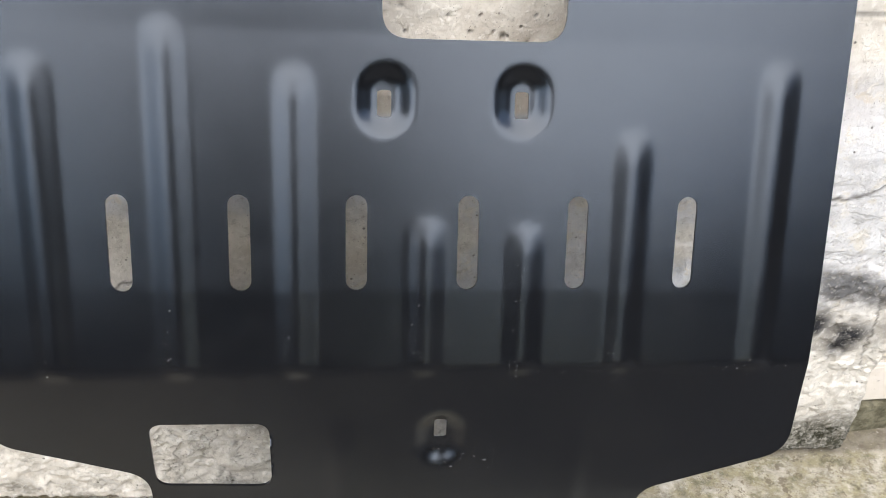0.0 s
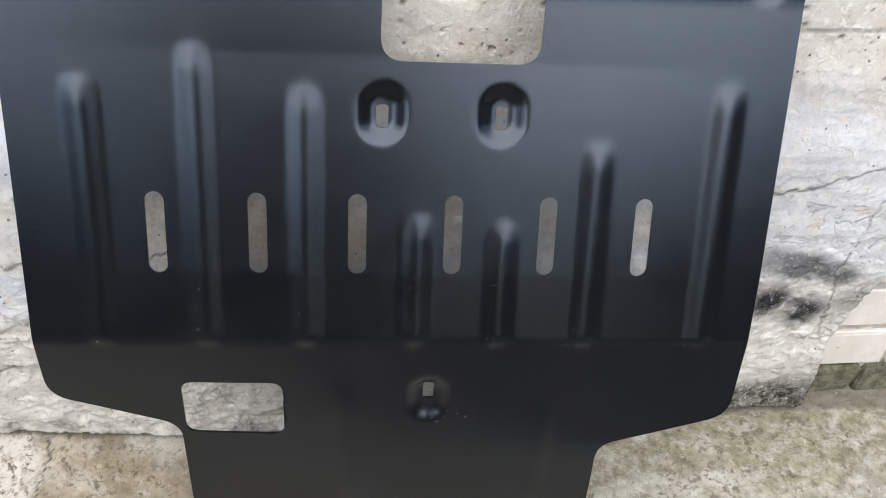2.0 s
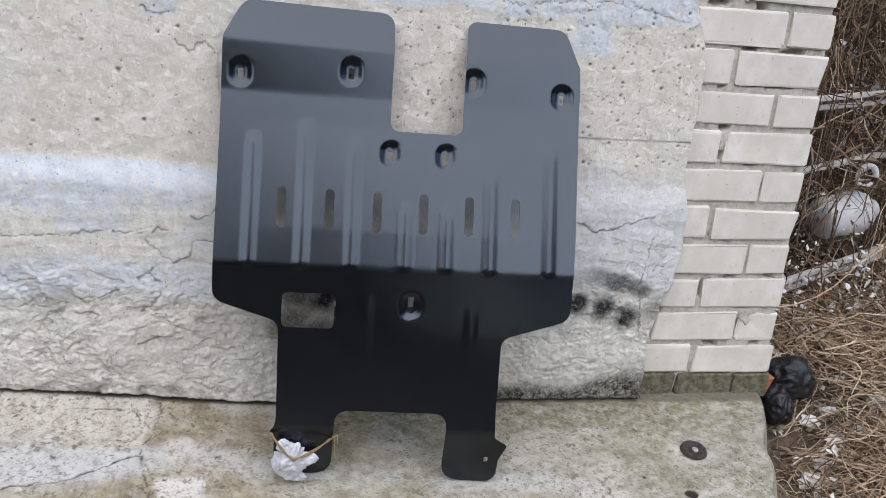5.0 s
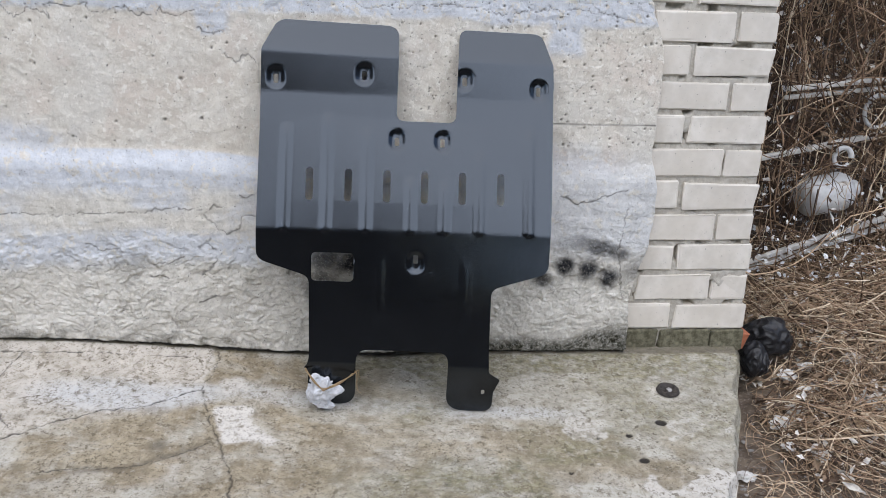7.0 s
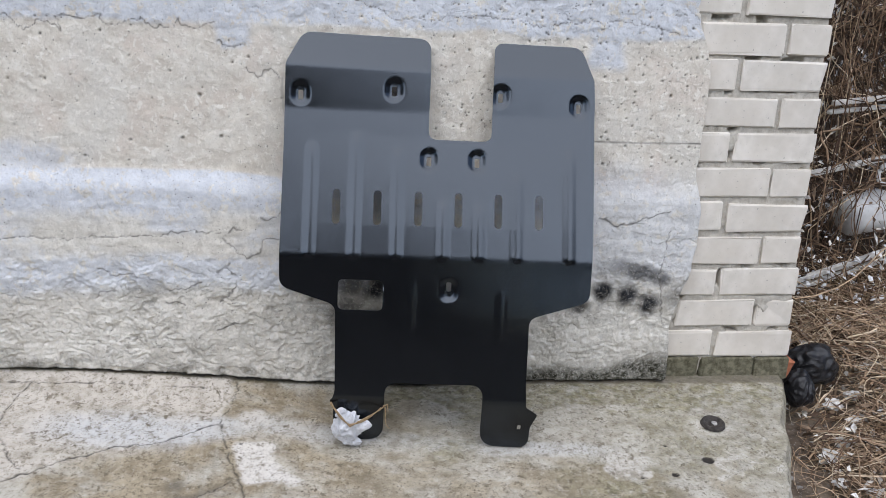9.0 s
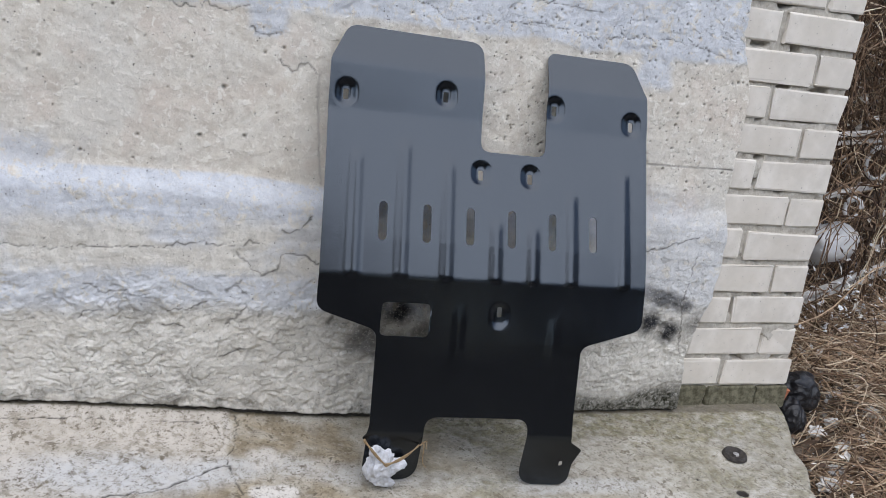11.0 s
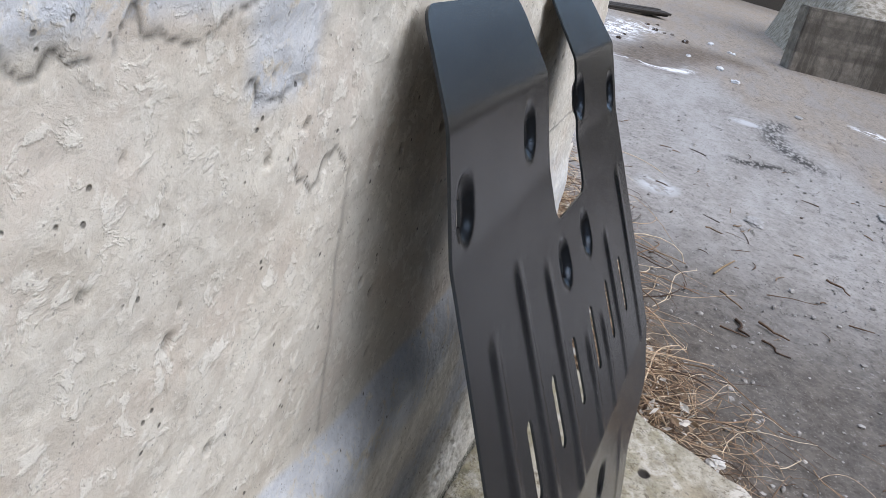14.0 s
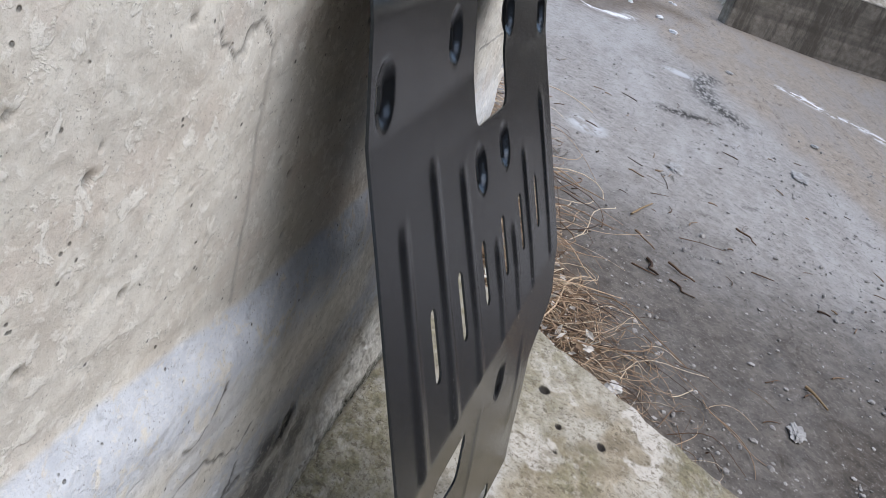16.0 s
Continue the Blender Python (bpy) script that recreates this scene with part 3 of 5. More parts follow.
    moss_and_gap = np.maximum(moss_and_gap, 0.95 * smooth(0.44, 0.56, fbm(x * 7, y * 12, 5, 69) + 0.55 * smooth(-0.20, -0.04, depth) - 0.05) * smooth(-0.25, -0.1, x) * smooth(-0.30, -0.16, depth))
    moss_and_gap = np.maximum(moss_and_gap, 0.75 * smooth(0.36, 0.56, fbm(x * 6, y * 8, 5, 64) + 0.06) * smooth(0.35, 0.75, x) * smooth(-0.62, -0.35, y))
    # the dark gap along the wall's foot, painted in the moss colour
    moss_and_gap = np.maximum(moss_and_gap, smooth(-0.055, -0.044, depth + 0.008 * (fbm(x * 20, y * 20, 3, 63) - 0.5)))
    jit = 0.05 * (fbm(x * 11, y * 13, 4, 55) - 0.5) + 0.012 * (fbm(x * 60, y * 60, 3, 56) - 0.5)
    upper = rounded([(-0.513, -0.185, 0.02), (-0.497, -0.160, 0.02), (-0.452, -0.160, 0.02), (-0.437, -0.20, 0.02), (-0.450, -0.235, 0.02), (-0.485, -0.245, 0.02)])
    lower = rounded([(-0.508, -0.300, 0.02), (-0.400, -0.312, 0.02), (-0.405, -0.385, 0.03), (-0.318, -0.458, 0.02), (-0.332, -0.497, 0.02), (-0.392, -0.466, 0.02), (-0.465, -0.480, 0.03), (-0.490, -0.41, 0.03)])
    white = np.maximum(0.6 * smooth(0.012, -0.010, signed_distance(x, y, upper) + 0.6 * jit), smooth(0.010, -0.010, signed_distance(x, y, lower) + 0.8 * jit))
    white = np.maximum(white, 0.75 * smooth(0.56, 0.60, fbm(x * 6, y * 7, 5, 54)) * smooth(-0.3, -0.45, y) * smooth(0.2, 0.5, x))
    split = np.interp(x, [-1.25, -1.053, -0.909, -0.814, -0.717, -0.557], [-0.50, -0.451, -0.353, -0.308, -0.298, -0.212])
    west = smooth(-0.535, -0.56, x + jit)
    pale = west * smooth(-0.02, 0.02, y - split + jit)
    pale = np.maximum(pale, 0.8 * west * smooth(0.52, 0.58, fbm(x * 5, y * 7, 4, 60)))
    spread = np.interp(x, [-1.0, -0.85, -0.65, -0.5, -0.3, 0.1], [0.07, 0.085, 0.075, 0.05, 0.05, 0.035])
    smear = 0.9 * smooth(1.3, 0.35, (np.abs(y - np.interp(x, [-1.0, -0.85, -0.65, -0.45, -0.28, 0.1, 0.3], [-0.22, -0.225, -0.255, -0.215, -0.275, -0.33, -0.35])) + 0.8 * jit) / spread)
    smear *= smooth(-1.1, -0.9, x) * smooth(0.62, 0.35, x) * np.interp(x, [-0.6, -0.45], [1.0, 0.6])
    grime_and_gap = 0.75 * smooth(0.045, 0.0, np.hypot(x + 0.622, (y + 0.468) * 1.3) + jit) + 0.6 * smooth(0.022, 0.0, np.abs(y - np.interp(x, [-0.9, -0.69, -0.5], [-0.575, -0.557, -0.47])) + 0.4 * jit) * smooth(-0.86, -0.76, x) * smooth(-0.48, -0.53, x)
    # the same gap's darkness painted a second time, as grime
    grime_and_gap = np.maximum(grime_and_gap, 0.7 * smooth(-0.052, -0.040, depth + 0.010 * (fbm(x * 14, y * 3, 3, 68) - 0.5)))
    brown = west * smooth(0.0, -0.03, y - split + jit) * smooth(0.36, 0.5, fbm(x * 5, y * 6, 4, 59) + 0.1)
    brown = np.maximum(brown, (1 - west) * smooth(0.10, -0.2, x) * smooth(0.42, 0.54, fbm(x * 5, y * 6, 4, 62) + 0.09))
    brown = np.maximum(brown, 0.9 * smooth(0.05, 0.0, np.abs(y + 0.55 - 0.12 * (x + 0.7)) + jit) * smooth(-1.0, -0.8, x) * smooth(-0.42, -0.5, x))
    brown = np.maximum(brown, 0.8 * smooth(0.44, 0.56, fbm(x * 6, y * 8, 5, 67) + 0.04) * smooth(-0.34, -0.42, y + 0.3 * jit) * smooth(-0.5, -0.3, x) * smooth(0.95, 0.7, x))
    # hole insides get the crack colour
    cr = np.maximum(cr, dark)
    top = np.stack([x, depth, z], -1)
    n, m = x.shape
    verts = top.reshape(-1, 3)
    faces = grid_faces(n, m)
    # the broken side towards the lane and the front side
    side = top[:, -1].copy()
    low = side.copy()
    low[:, 2] = -0.45
    low[:, 0] -= 0.02
    midd = side.copy()
    midd[:, 2] -= 0.08
    midd[:, 0] += 0.014 * (fbm(side[:, 1] * 20, side[:, 1] * 0, 3, 61) - 0.6)
    front = top[-1].copy()
    front_low = front.copy()
    front_low[:, 2] = -0.45
    base = len(verts)
    verts = np.concatenate([verts, midd, low, front_low])
    edge_i = np.arange(n) * m + m - 1
    rows = [edge_i, base + np.arange(n), base + n + np.arange(n)]
    for p, q in zip(rows, rows[1:]):
        faces = np.concatenate([faces, np.stack([p[:-1], q[:-1], q[1:], p[1:]], -1)[:, ::-1]])
    fr, fl = (n - 1) * m + np.arange(m), base + 2 * n + np.arange(m)
    faces = np.concatenate([faces, np.stack([fr[:-1], fl[:-1], fl[1:], fr[1:]], -1)])
    extra = len(verts) - base
    pad = lambda v, value: np.concatenate([v.ravel(), np.full(extra, value)])
    me = mesh_from("pavement", verts, faces[:, ::-1], {"crack": pad(cr, 0), "moss_and_gap": pad(moss_and_gap, 0.5), "white": pad(white, 0), "pale": pad(pale, 0.2), "smear": pad(smear, 0), "grime_and_gap": pad(grime_and_gap, 0), "brown": pad(brown, 0.3)})
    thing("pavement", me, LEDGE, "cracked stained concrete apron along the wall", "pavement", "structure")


def wall_right(z):
    """The ragged end of the concrete against the brick pier."""
    return np.interp(z, [-0.1, 0.1, 0.2, 0.3, 0.45, 0.6, 0.66, 0.72, 0.98, 1.12, 1.8], [0.752, 0.752, 0.742, 0.765, 0.79, 0.778, 0.758, 0.763, 0.757, 0.702, 0.69])


def build_wall():
    zs = np.concatenate([np.linspace(-0.06, 0.46, 230), np.linspace(0.4627, 1.2, 250), np.linspace(1.21, 2.6, 50)])
    f = np.concatenate([np.linspace(0, 0.5, 90, endpoint=False), np.linspace(0.5, 1, 760)])
    fz, fx = np.meshgrid(zs, f, indexing="ij")
    right = wall_right(fz) + 0.02 * (fbm(fz * 14, fz * 0 + 2, 4, 71) - 0.5)
    x = -3.4 + (right + 3.4) * fx
    z = fz
    line = 0.652 + 0.012 * (fbm(x * 3, x * 0, 3, 72) - 0.5) - 0.02 * smooth(-0.6, -0.3, x)
    left = smooth(0.15, -0.15, x)
    out = 0.047 + 0.022 * smooth(0.015, -0.06, z - line) * (0.35 + 0.65 * left)
    out -= 0.010 * smooth(0.40, 0.2, z)
    out += 0.0015 * smooth(1.02, 1.04, z + 0.02 * (fbm(x * 5, x * 0 + 1, 3, 73) - 0.5))
    rough_low = smooth(0.46, 0.32, z + 0.08 * (fbm(x * 4, z * 4, 3, 74) - 0.5))
    rough_up = smooth(1.02, 1.05, z)
    out += (0.003 + 0.006 * rough_low) * (fbm(x * 9, z * 11, 4, 75) - 0.5) * 2
    out += (0.0011 + 0.0018 * rough_low) * (fbm(x * 42, z * 46, 4, 76) - 0.5) * 2
    wx, wz = x + 0.03 * (fbm(x * 18, z * 18, 3, 79) - 0.5), z + 0.03 * (fbm(x * 18, z * 18, 3, 80) - 0.5)
    chips = fbm(wx * 24, wz * 30, 5, 77, 0.62)
    patchy = smooth(0.42, 0.60, fbm(x * 6, z * 7, 3, 83))
    out += 0.0016 * rough_low * (fbm(x * 95, z * 95, 2, 89) - 0.5) * 2
    out += 0.0030 * rough_low * (0.35 + 0.65 * patchy) * (smooth(0.45, 0.51, chips) - 0.5)
    seam = np.abs(fbm(wx * 11, wz * 13, 4, 87) - 0.5)
    out -= 0.003 * rough_low * smooth(0.018, 0.0, seam) * smooth(0.46, 0.58, fbm(x * 7, z * 8, 3, 88))
    out -= 0.004 * rough_low * smooth(0.60, 0.66, fbm(wx * 14, wz * 17, 5, 82, 0.6))
    out -= 0.0012 * rough_up * smooth(0.58, 0.64, fbm(wx * 20, wz * 26, 5, 84, 0.6))
    out += 0.0012 * (1 - rough_low) * (smooth(0.42, 0.58, fbm(wx * 26, wz * 26, 4, 86)) - 0.5)
    out += 0.004 * (fbm(x * 3, z * 34, 3, 78) - 0.5) * smooth(0.36, 0.42, z) * smooth(0.62, 0.52, z)
    pit = pits(x, z, 0.045, 0.3, 0.002, 0.0055, 81) * smooth(0.62, 0.68, z)
    pit = np.maximum(pit, pits(x, z, 0.017, 0.3, 0.0012, 0.0038, 85) * smooth(0.66, 0.7, z) * smooth(-0.1, 0.0, x))
    out -= 0.006 * pit
    rim = [(-1.9, 1.03), (-1.2, 1.045), (-1.078, 1.034), (-1.06, 1.036), (-1.02, 1.002), (-0.98, 1.025), (-0.958, 1.025), (-0.938, 1.002), (-0.941, 1.039), (-0.892, 1.035), (-0.861, 1.032), (-0.841, 1.043), (-0.83, 1.026),
           (-0.806, 1.014), (-0.766, 1.032), (-0.734, 1.042), (-0.71, 1.021), (-0.662, 1.019), (-0.648, 1.04), (-0.645, 1.026), (-0.601, 1.024), (-0.555, 1.035)]
    upper_cracks = [
        (rim, 0.0045),
        ([(-0.553, 0.997), (-0.531, 0.981), (-0.506, 0.974), (-0.482, 0.986)], 0.005),
        ([(-0.481, 0.924), (-0.449, 0.898), (-0.436, 0.902), (-0.425, 0.918), (-0.409, 0.916), (-0.393, 0.896)], 0.008),
        ([(-0.2, 1.10), (-0.1, 1.06), (0.1, 1.075), (0.3, 1.06), (0.5, 1.075), (0.7, 1.04)], 0.0045),
        ([(-0.45, 1.13), (-0.2, 1.12), (0.0, 1.14), (0.3, 1.12)], 0.004),
        ([(-0.392, 0.90), (-0.385, 0.8), (-0.375, 0.7), (-0.365, 0.64)], 0.0045),
        ([(0.45, 0.752), (0.6, 0.751), (0.765, 0.753)], 0.0035),
    ]
    lower_cracks = [
        ([(-1.25, 0.458), (-0.911, 0.468), (-0.815, 0.472), (-0.748, 0.476), (-0.671, 0.483), (-0.563, 0.485)], 0.005),
        ([(-0.562, 0.47), (-0.518, 0.432), (-0.489, 0.418), (-0.455, 0.427), (-0.444, 0.458), (-0.424, 0.464), (-0.387, 0.463), (-0.347, 0.446), (-0.318, 0.428), (-0.28, 0.437)], 0.008),
        ([(-0.537, 0.487), (-0.521, 0.497), (-0.504, 0.488)], 0.007),
        ([(-0.46, 0.531), (-0.431, 0.524), (-0.404, 0.536), (-0.379, 0.561)], 0.007),
        ([(-0.573, 0.368), (-0.554, 0.382), (-0.542, 0.396)], 0.009),
        ([(-0.554, 0.382), (-0.524, 0.355)], 0.009),
        ([(-0.323, 0.281), (-0.308, 0.34), (-0.3, 0.389)], 0.013),
        ([(-0.346, 0.335), (-0.315, 0.336), (-0.277, 0.345)], 0.011),
        ([(-0.885, 0.381), (-0.871, 0.379), (-0.857, 0.356), (-0.827, 0.356), (-0.795, 0.357)], 0.010),
        ([(-0.912, 0.284), (-0.887, 0.303), (-0.851, 0.319)], 0.009),
        ([(-0.715, 0.277), (-0.69, 0.275), (-0.67, 0.267)], 0.009),
        ([(-0.705, 0.318), (-0.667, 0.325), (-0.617, 0.342)], 0.007),
        ([(-0.572, 0.281), (-0.546, 0.298), (-0.522, 0.331)], 0.009),
        ([(-0.586, 0.192), (-0.552, 0.203), (-0.525, 0.216)], 0.009),
        ([(0.49, 0.53), (0.55, 0.515), (0.62, 0.535), (0.70, 0.56)], 0.006),
        ([(0.70, 0.5), (0.705, 0.42), (0.69, 0.36), (0.72, 0.2)], 0.004),
    ]
    cracks = upper_cracks + lower_cracks
    cr = np.zeros_like(x)
    for k, (pts, w) in enumerate(cracks):
        straight = k in (5, 6)
        c = np.clip(1 - polyline_distance(x + (0.006 * (fbm(x * 40, z * 40, 2, 130) - 0.5) if straight else 0), z, pts) / w, 0, 1) if straight else crack(x, z, pts, w * 0.5, 90 + 3 * k)
        cr = np.maximum(cr, c * (0.45 if straight and k == 5 else 1) * (0.6 + 0.4 * vnoise(x * 20, z * 20, 140 + k)))
    out -= 0.0013 * cr
    wob = 0.05 * (fbm(x * 7, z * 9, 4, 150) - 0.5) + 0.012 * (fbm(x * 40, z * 40, 3, 151) - 0.5)
    band1 = smooth(line + 0.006, line - 0.004, z) * smooth(0.50, 0.56, z + 1.3 * wob)
    band1 = np.maximum(band1, 0.8 * smooth(0.10, 0.05, np.abs(x + 0.68) + wob) * smooth(0.46, 0.5, z + wob) * smooth(0.62, 0.58, z))
    band1 = np.maximum(band1, 0.8 * smooth(-0.85, -1.0, x + wob) * smooth(0.76, 0.70, z + 2 * wob) * smooth(0.56, 0.6, z + wob) * smooth(0.38, 0.5, fbm(x * 6, z * 6, 4, 153)))
    band1 = np.maximum(band1, 0.55 * smooth(0.44, 0.56, fbm(x * 5, z * 8, 4, 154)) * smooth(0.60, 0.56, z) * smooth(0.38, 0.42, z))
    band2 = smooth(0.44, 0.40, z + wob) * smooth(0.29, 0.345, z + wob) * 0.9
    band3 = smooth(1.025, 1.045, z + 0.6 * wob) * 0.95
    drip = smooth(0.055, 0.03, np.abs(x + 0.515) + wob) * smooth(0.965, 0.985, z + 0.3 * wob) * 0.9
    drip2 = smooth(0.07, 0.04, np.abs(x - 0.47) + wob) * smooth(0.93, 0.97, z + 0.5 * wob) * 0.9
    rightwash = 0.6 * smooth(0.36, 0.44, x) * smooth(0.72, 0.60, z + 1.6 * wob + 0.1 * (x - 0.5)) * smooth(0.28, 0.38, z + wob)
    wash = np.clip(np.maximum.reduce([band1 * smooth(0.45, 0.38, x), band2 * smooth(0.45, 0.38, x), band3, drip, drip2, rightwash]), 0, 1)
    cement = np.maximum(smooth(0.62, 0.58, z + wob), 0.4 * smooth(1.06, 1.1, z + wob))
    flaky = np.maximum(smooth(0.40, 0.30, z + wob), 0.45 * smooth(0.62, 0.56, z + wob) * smooth(0.45, 0.6, fbm(x * 4, z * 6, 3, 160)))
    flaky = np.maximum(flaky, 0.5 * smooth(1.04, 1.08, z + wob))
    flaky = np.maximum(flaky, 0.8 * smooth(0.40, 0.5, x) * smooth(0.62, 0.5, z + wob))
    # damp foot at the right end, and a dark line painted along the base
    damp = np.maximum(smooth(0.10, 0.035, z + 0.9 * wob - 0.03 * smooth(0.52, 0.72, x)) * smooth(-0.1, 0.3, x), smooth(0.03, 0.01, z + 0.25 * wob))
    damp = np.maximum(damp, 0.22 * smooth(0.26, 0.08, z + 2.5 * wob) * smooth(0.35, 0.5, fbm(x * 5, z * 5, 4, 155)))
    soot = np.zeros_like(x)
    for sx, sz, r, k in ((0.455, 0.268, 0.032, 1.0), (0.527, 0.308, 0.031, 1.0), (0.599, 0.301, 0.034, 1.0), (0.667, 0.268, 0.034, 1.0), (0.749, 0.296, 0.04, 0.5),
                         (-0.14, 0.32, 0.04, 1.0), (-0.21, 0.335, 0.045, 0.8), (-0.28, 0.29, 0.05, 0.45), (-0.22, 0.25, 0.055, 0.8), (-0.15, 0.22, 0.055, 0.85), (-0.05, 0.24, 0.06, 0.75), (-0.08, 0.15, 0.05, 0.5), (-0.78, 0.30, 0.05, 0.2)):
        d = np.hypot(x - sx, (z - sz) * 1.05) / (1.15 * r) + 0.5 * (fbm(x * 34, z * 34, 3, 156) - 0.5)
        soot = np.maximum(soot, k * smooth(1.45, 0.35, d))
    arc = polyline_distance(x, z, [(0.51, 0.392), (0.575, 0.385), (0.64, 0.372), (0.70, 0.352)]) / 0.03 + 0.9 * (fbm(x * 34, z * 34, 4, 157) - 0.5)
    soot = np.maximum(soot, 0.85 * smooth(1.3, 0.2, arc) * (0.4 + 0.6 * smooth(0.5, 0.62, x)))
    soot = np.maximum(soot, 0.35 * smooth(0.30, 0.1, np.hypot(x + 0.12, (z - 0.30) * 1.6) + wob))
    # recessed seam at the foot: its darkness is also painted through damp and crack
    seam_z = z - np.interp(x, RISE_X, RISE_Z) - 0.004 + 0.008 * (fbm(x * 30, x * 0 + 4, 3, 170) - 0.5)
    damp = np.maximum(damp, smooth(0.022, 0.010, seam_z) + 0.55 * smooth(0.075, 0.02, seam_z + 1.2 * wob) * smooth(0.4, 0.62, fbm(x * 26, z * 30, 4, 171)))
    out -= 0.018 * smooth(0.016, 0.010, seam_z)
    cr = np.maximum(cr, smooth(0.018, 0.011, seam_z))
    y = -out
    top = np.stack([x, y, z], -1)
    n, m = x.shape
    verts, faces = top.reshape(-1, 3), grid_faces(n, m)
    # the end that laps onto the brick, and the thickness behind
    end = top[:, -1].copy()
    end[:, 1] = 0.03
    base = len(verts)
    i = np.arange(n)
    verts = np.concatenate([verts, end])
    p, q = i * m + m - 1, base + i
    faces = np.concatenate([faces, np.stack([p[:-1], q[:-1], q[1:], p[1:]], -1)])
    # top, far end and back of the blocks
    crest, heel, tail = top[-1].copy(), top[0].copy(), top[:, 0].copy()
    for rim in (crest, heel, tail):
        rim[:, 1] = 0.30
        rim[:, 0] = np.minimum(rim[:, 0], 0.58)
    base = len(verts)
    verts = np.concatenate([verts, crest, heel, tail])
    k = np.arange(m)
    front, up, down = (n - 1) * m + k, base + k, base + m + k
    faces = np.concatenate([faces, np.stack([front[:-1], front[1:], up[1:], up[:-1]], -1), np.stack([up[:-1], up[1:], down[1:], down[:-1]], -1)])
    side, behind = i * m, base + 2 * m + i
    faces = np.concatenate([faces, np.stack([side[:-1], side[1:], behind[1:], behind[:-1]], -1)])
    pad = lambda v: np.concatenate([v.ravel(), v[:, -1] * 0, np.zeros(2 * m + n)])
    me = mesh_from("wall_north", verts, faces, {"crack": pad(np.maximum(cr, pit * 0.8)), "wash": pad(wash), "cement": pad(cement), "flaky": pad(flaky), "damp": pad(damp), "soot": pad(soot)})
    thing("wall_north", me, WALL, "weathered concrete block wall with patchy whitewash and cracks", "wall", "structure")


LEAN = -0.05


def brick_mesh(name, size, seed):
    """A worn brick: rounded arrises, slightly hollow faces, chipped corners."""
    rng = np.random.default_rng(seed)
    bm = bmesh.new()
    bmesh.ops.create_cube(bm, size=1.0)
    bmesh.ops.scale(bm, vec=size, verts=bm.verts)
    bmesh.ops.bevel(bm, geom=bm.edges[:], offset=0.005 + 0.002 * rng.random(), segments=2, affect="EDGES", profile=0.6)
    for v in bm.verts:
        v.co += Vector((rng.normal(0, 0.0016), rng.normal(0, 0.0008), rng.normal(0, 0.0016)))
    corner = Vector([s * 0.5 * rng.choice((-1, 1)) for s in size])
    for v in bm.verts:
        if (v.co - corner).length < 0.02:
            v.co -= v.co.normalized() * 0.008
    return bm_mesh(name, bm, shade=False)


def build_pier():
    bm = bmesh.new()
    bmesh.ops.create_grid(bm, x_segments=120, y_segments=420, size=0.5)
    for v in bm.verts:
        fx, fz = v.co.x + 0.5, v.co.y + 0.5
        z = 0.0 + 2.6 * fz
        x = 0.60 + 0.552 * fx + LEAN * (z - 0.118) * fx
        y = 0.0085 + 0.003 * noise.noise(Vector((x * 22, 3, z * 22))) + 0.003 * noise.noise(Vector((x * 75, 1, z * 75)))
        y += 0.03 * max(0.0, min(1.0, 9 * (noise.noise(Vector((x * 16, 9, z * 26))) - 0.36)))
        v.co = Vector((x, y, z))
    # the end face and the back of the pier
    ring = [Vector((1.152, 0.014, 0)), Vector((1.152, 1.4, 0)), Vector((1.152 + LEAN * 2.5, 1.4, 2.6)), Vector((1.152 + LEAN * 2.5, 0.014, 2.6))]
    bm.faces.new([bm.verts.new(p) for p in ring])
    inner = [Vector((0.60, 0.02, 0)), Vector((0.60, 1.4, 0)), Vector((0.60, 1.4, 2.6)), Vector((0.60, 0.02, 2.6))]
    for quad in ((ring[1], inner[1], inner[2], ring[2]), (ring[3], ring[2], inner[2], inner[3]), tuple(inner)):
        bm.faces.new([bm.verts.new(p) for p in quad])
    for f in bm.faces:
        f.normal_update()
    body = bm_mesh("wall_pier", bm)
    pier = thing("wall_pier", body, MORTAR, "white silicate brick pier with thick grey mortar joints", "brick wall", "structure")
    sizes = {"full": (0.245, 0.12, 0.0845), "head": (0.1165, 0.246, 0.0845)}
    stock = {k: [brick_mesh("brick", v, 10 * n + j) for j in range(5)] for n, (k, v) in enumerate(sizes.items())}
    for meshes in stock.values():
        for me in meshes:
            me.materials.append(BRICK)
    rng = np.random.default_rng(3)
    for row in range(24):
        z = 0.118 + 0.1025 * row
        shift = LEAN * (z - 0.118) + rng.normal(0, 0.0015)
        if row % 2 == 0:
            spots = [("full", 1.0355), ("full", 0.776), ("full", 0.52)]
        else:
            spots = [("head", 1.0985), ("full", 0.906), ("full", 0.646)]
        for kind, x in spots:
            ob = new("brick", stock[kind][int(rng.integers(5))])
            depth = sizes[kind][1] / 2
            ob.location = (x + shift + rng.normal(0, 0.0012), depth + rng.normal(0, 0.0018), z + rng.normal(0, 0.0012))
            ob.rotation_euler = (rng.normal(0, 0.004), rng.normal(0, 0.004) + (np.pi if rng.random() < 0.5 else 0), rng.normal(0, 0.006))
            ob.parent = pier
    # the squat course of dark bricks at the foot
    foot = [brick_mesh("plinth_brick", (w, 0.13, 0.074), 70 + j) for j, w in enumerate((0.145, 0.17, 0.115))]
    for me, x in zip(foot, (0.80, 0.962, 1.108)):
        me.materials.append(PLINTH)
        ob = new("plinth_brick", me)
        ob.location = (x, 0.057, 0.034)
        ob.parent = pier


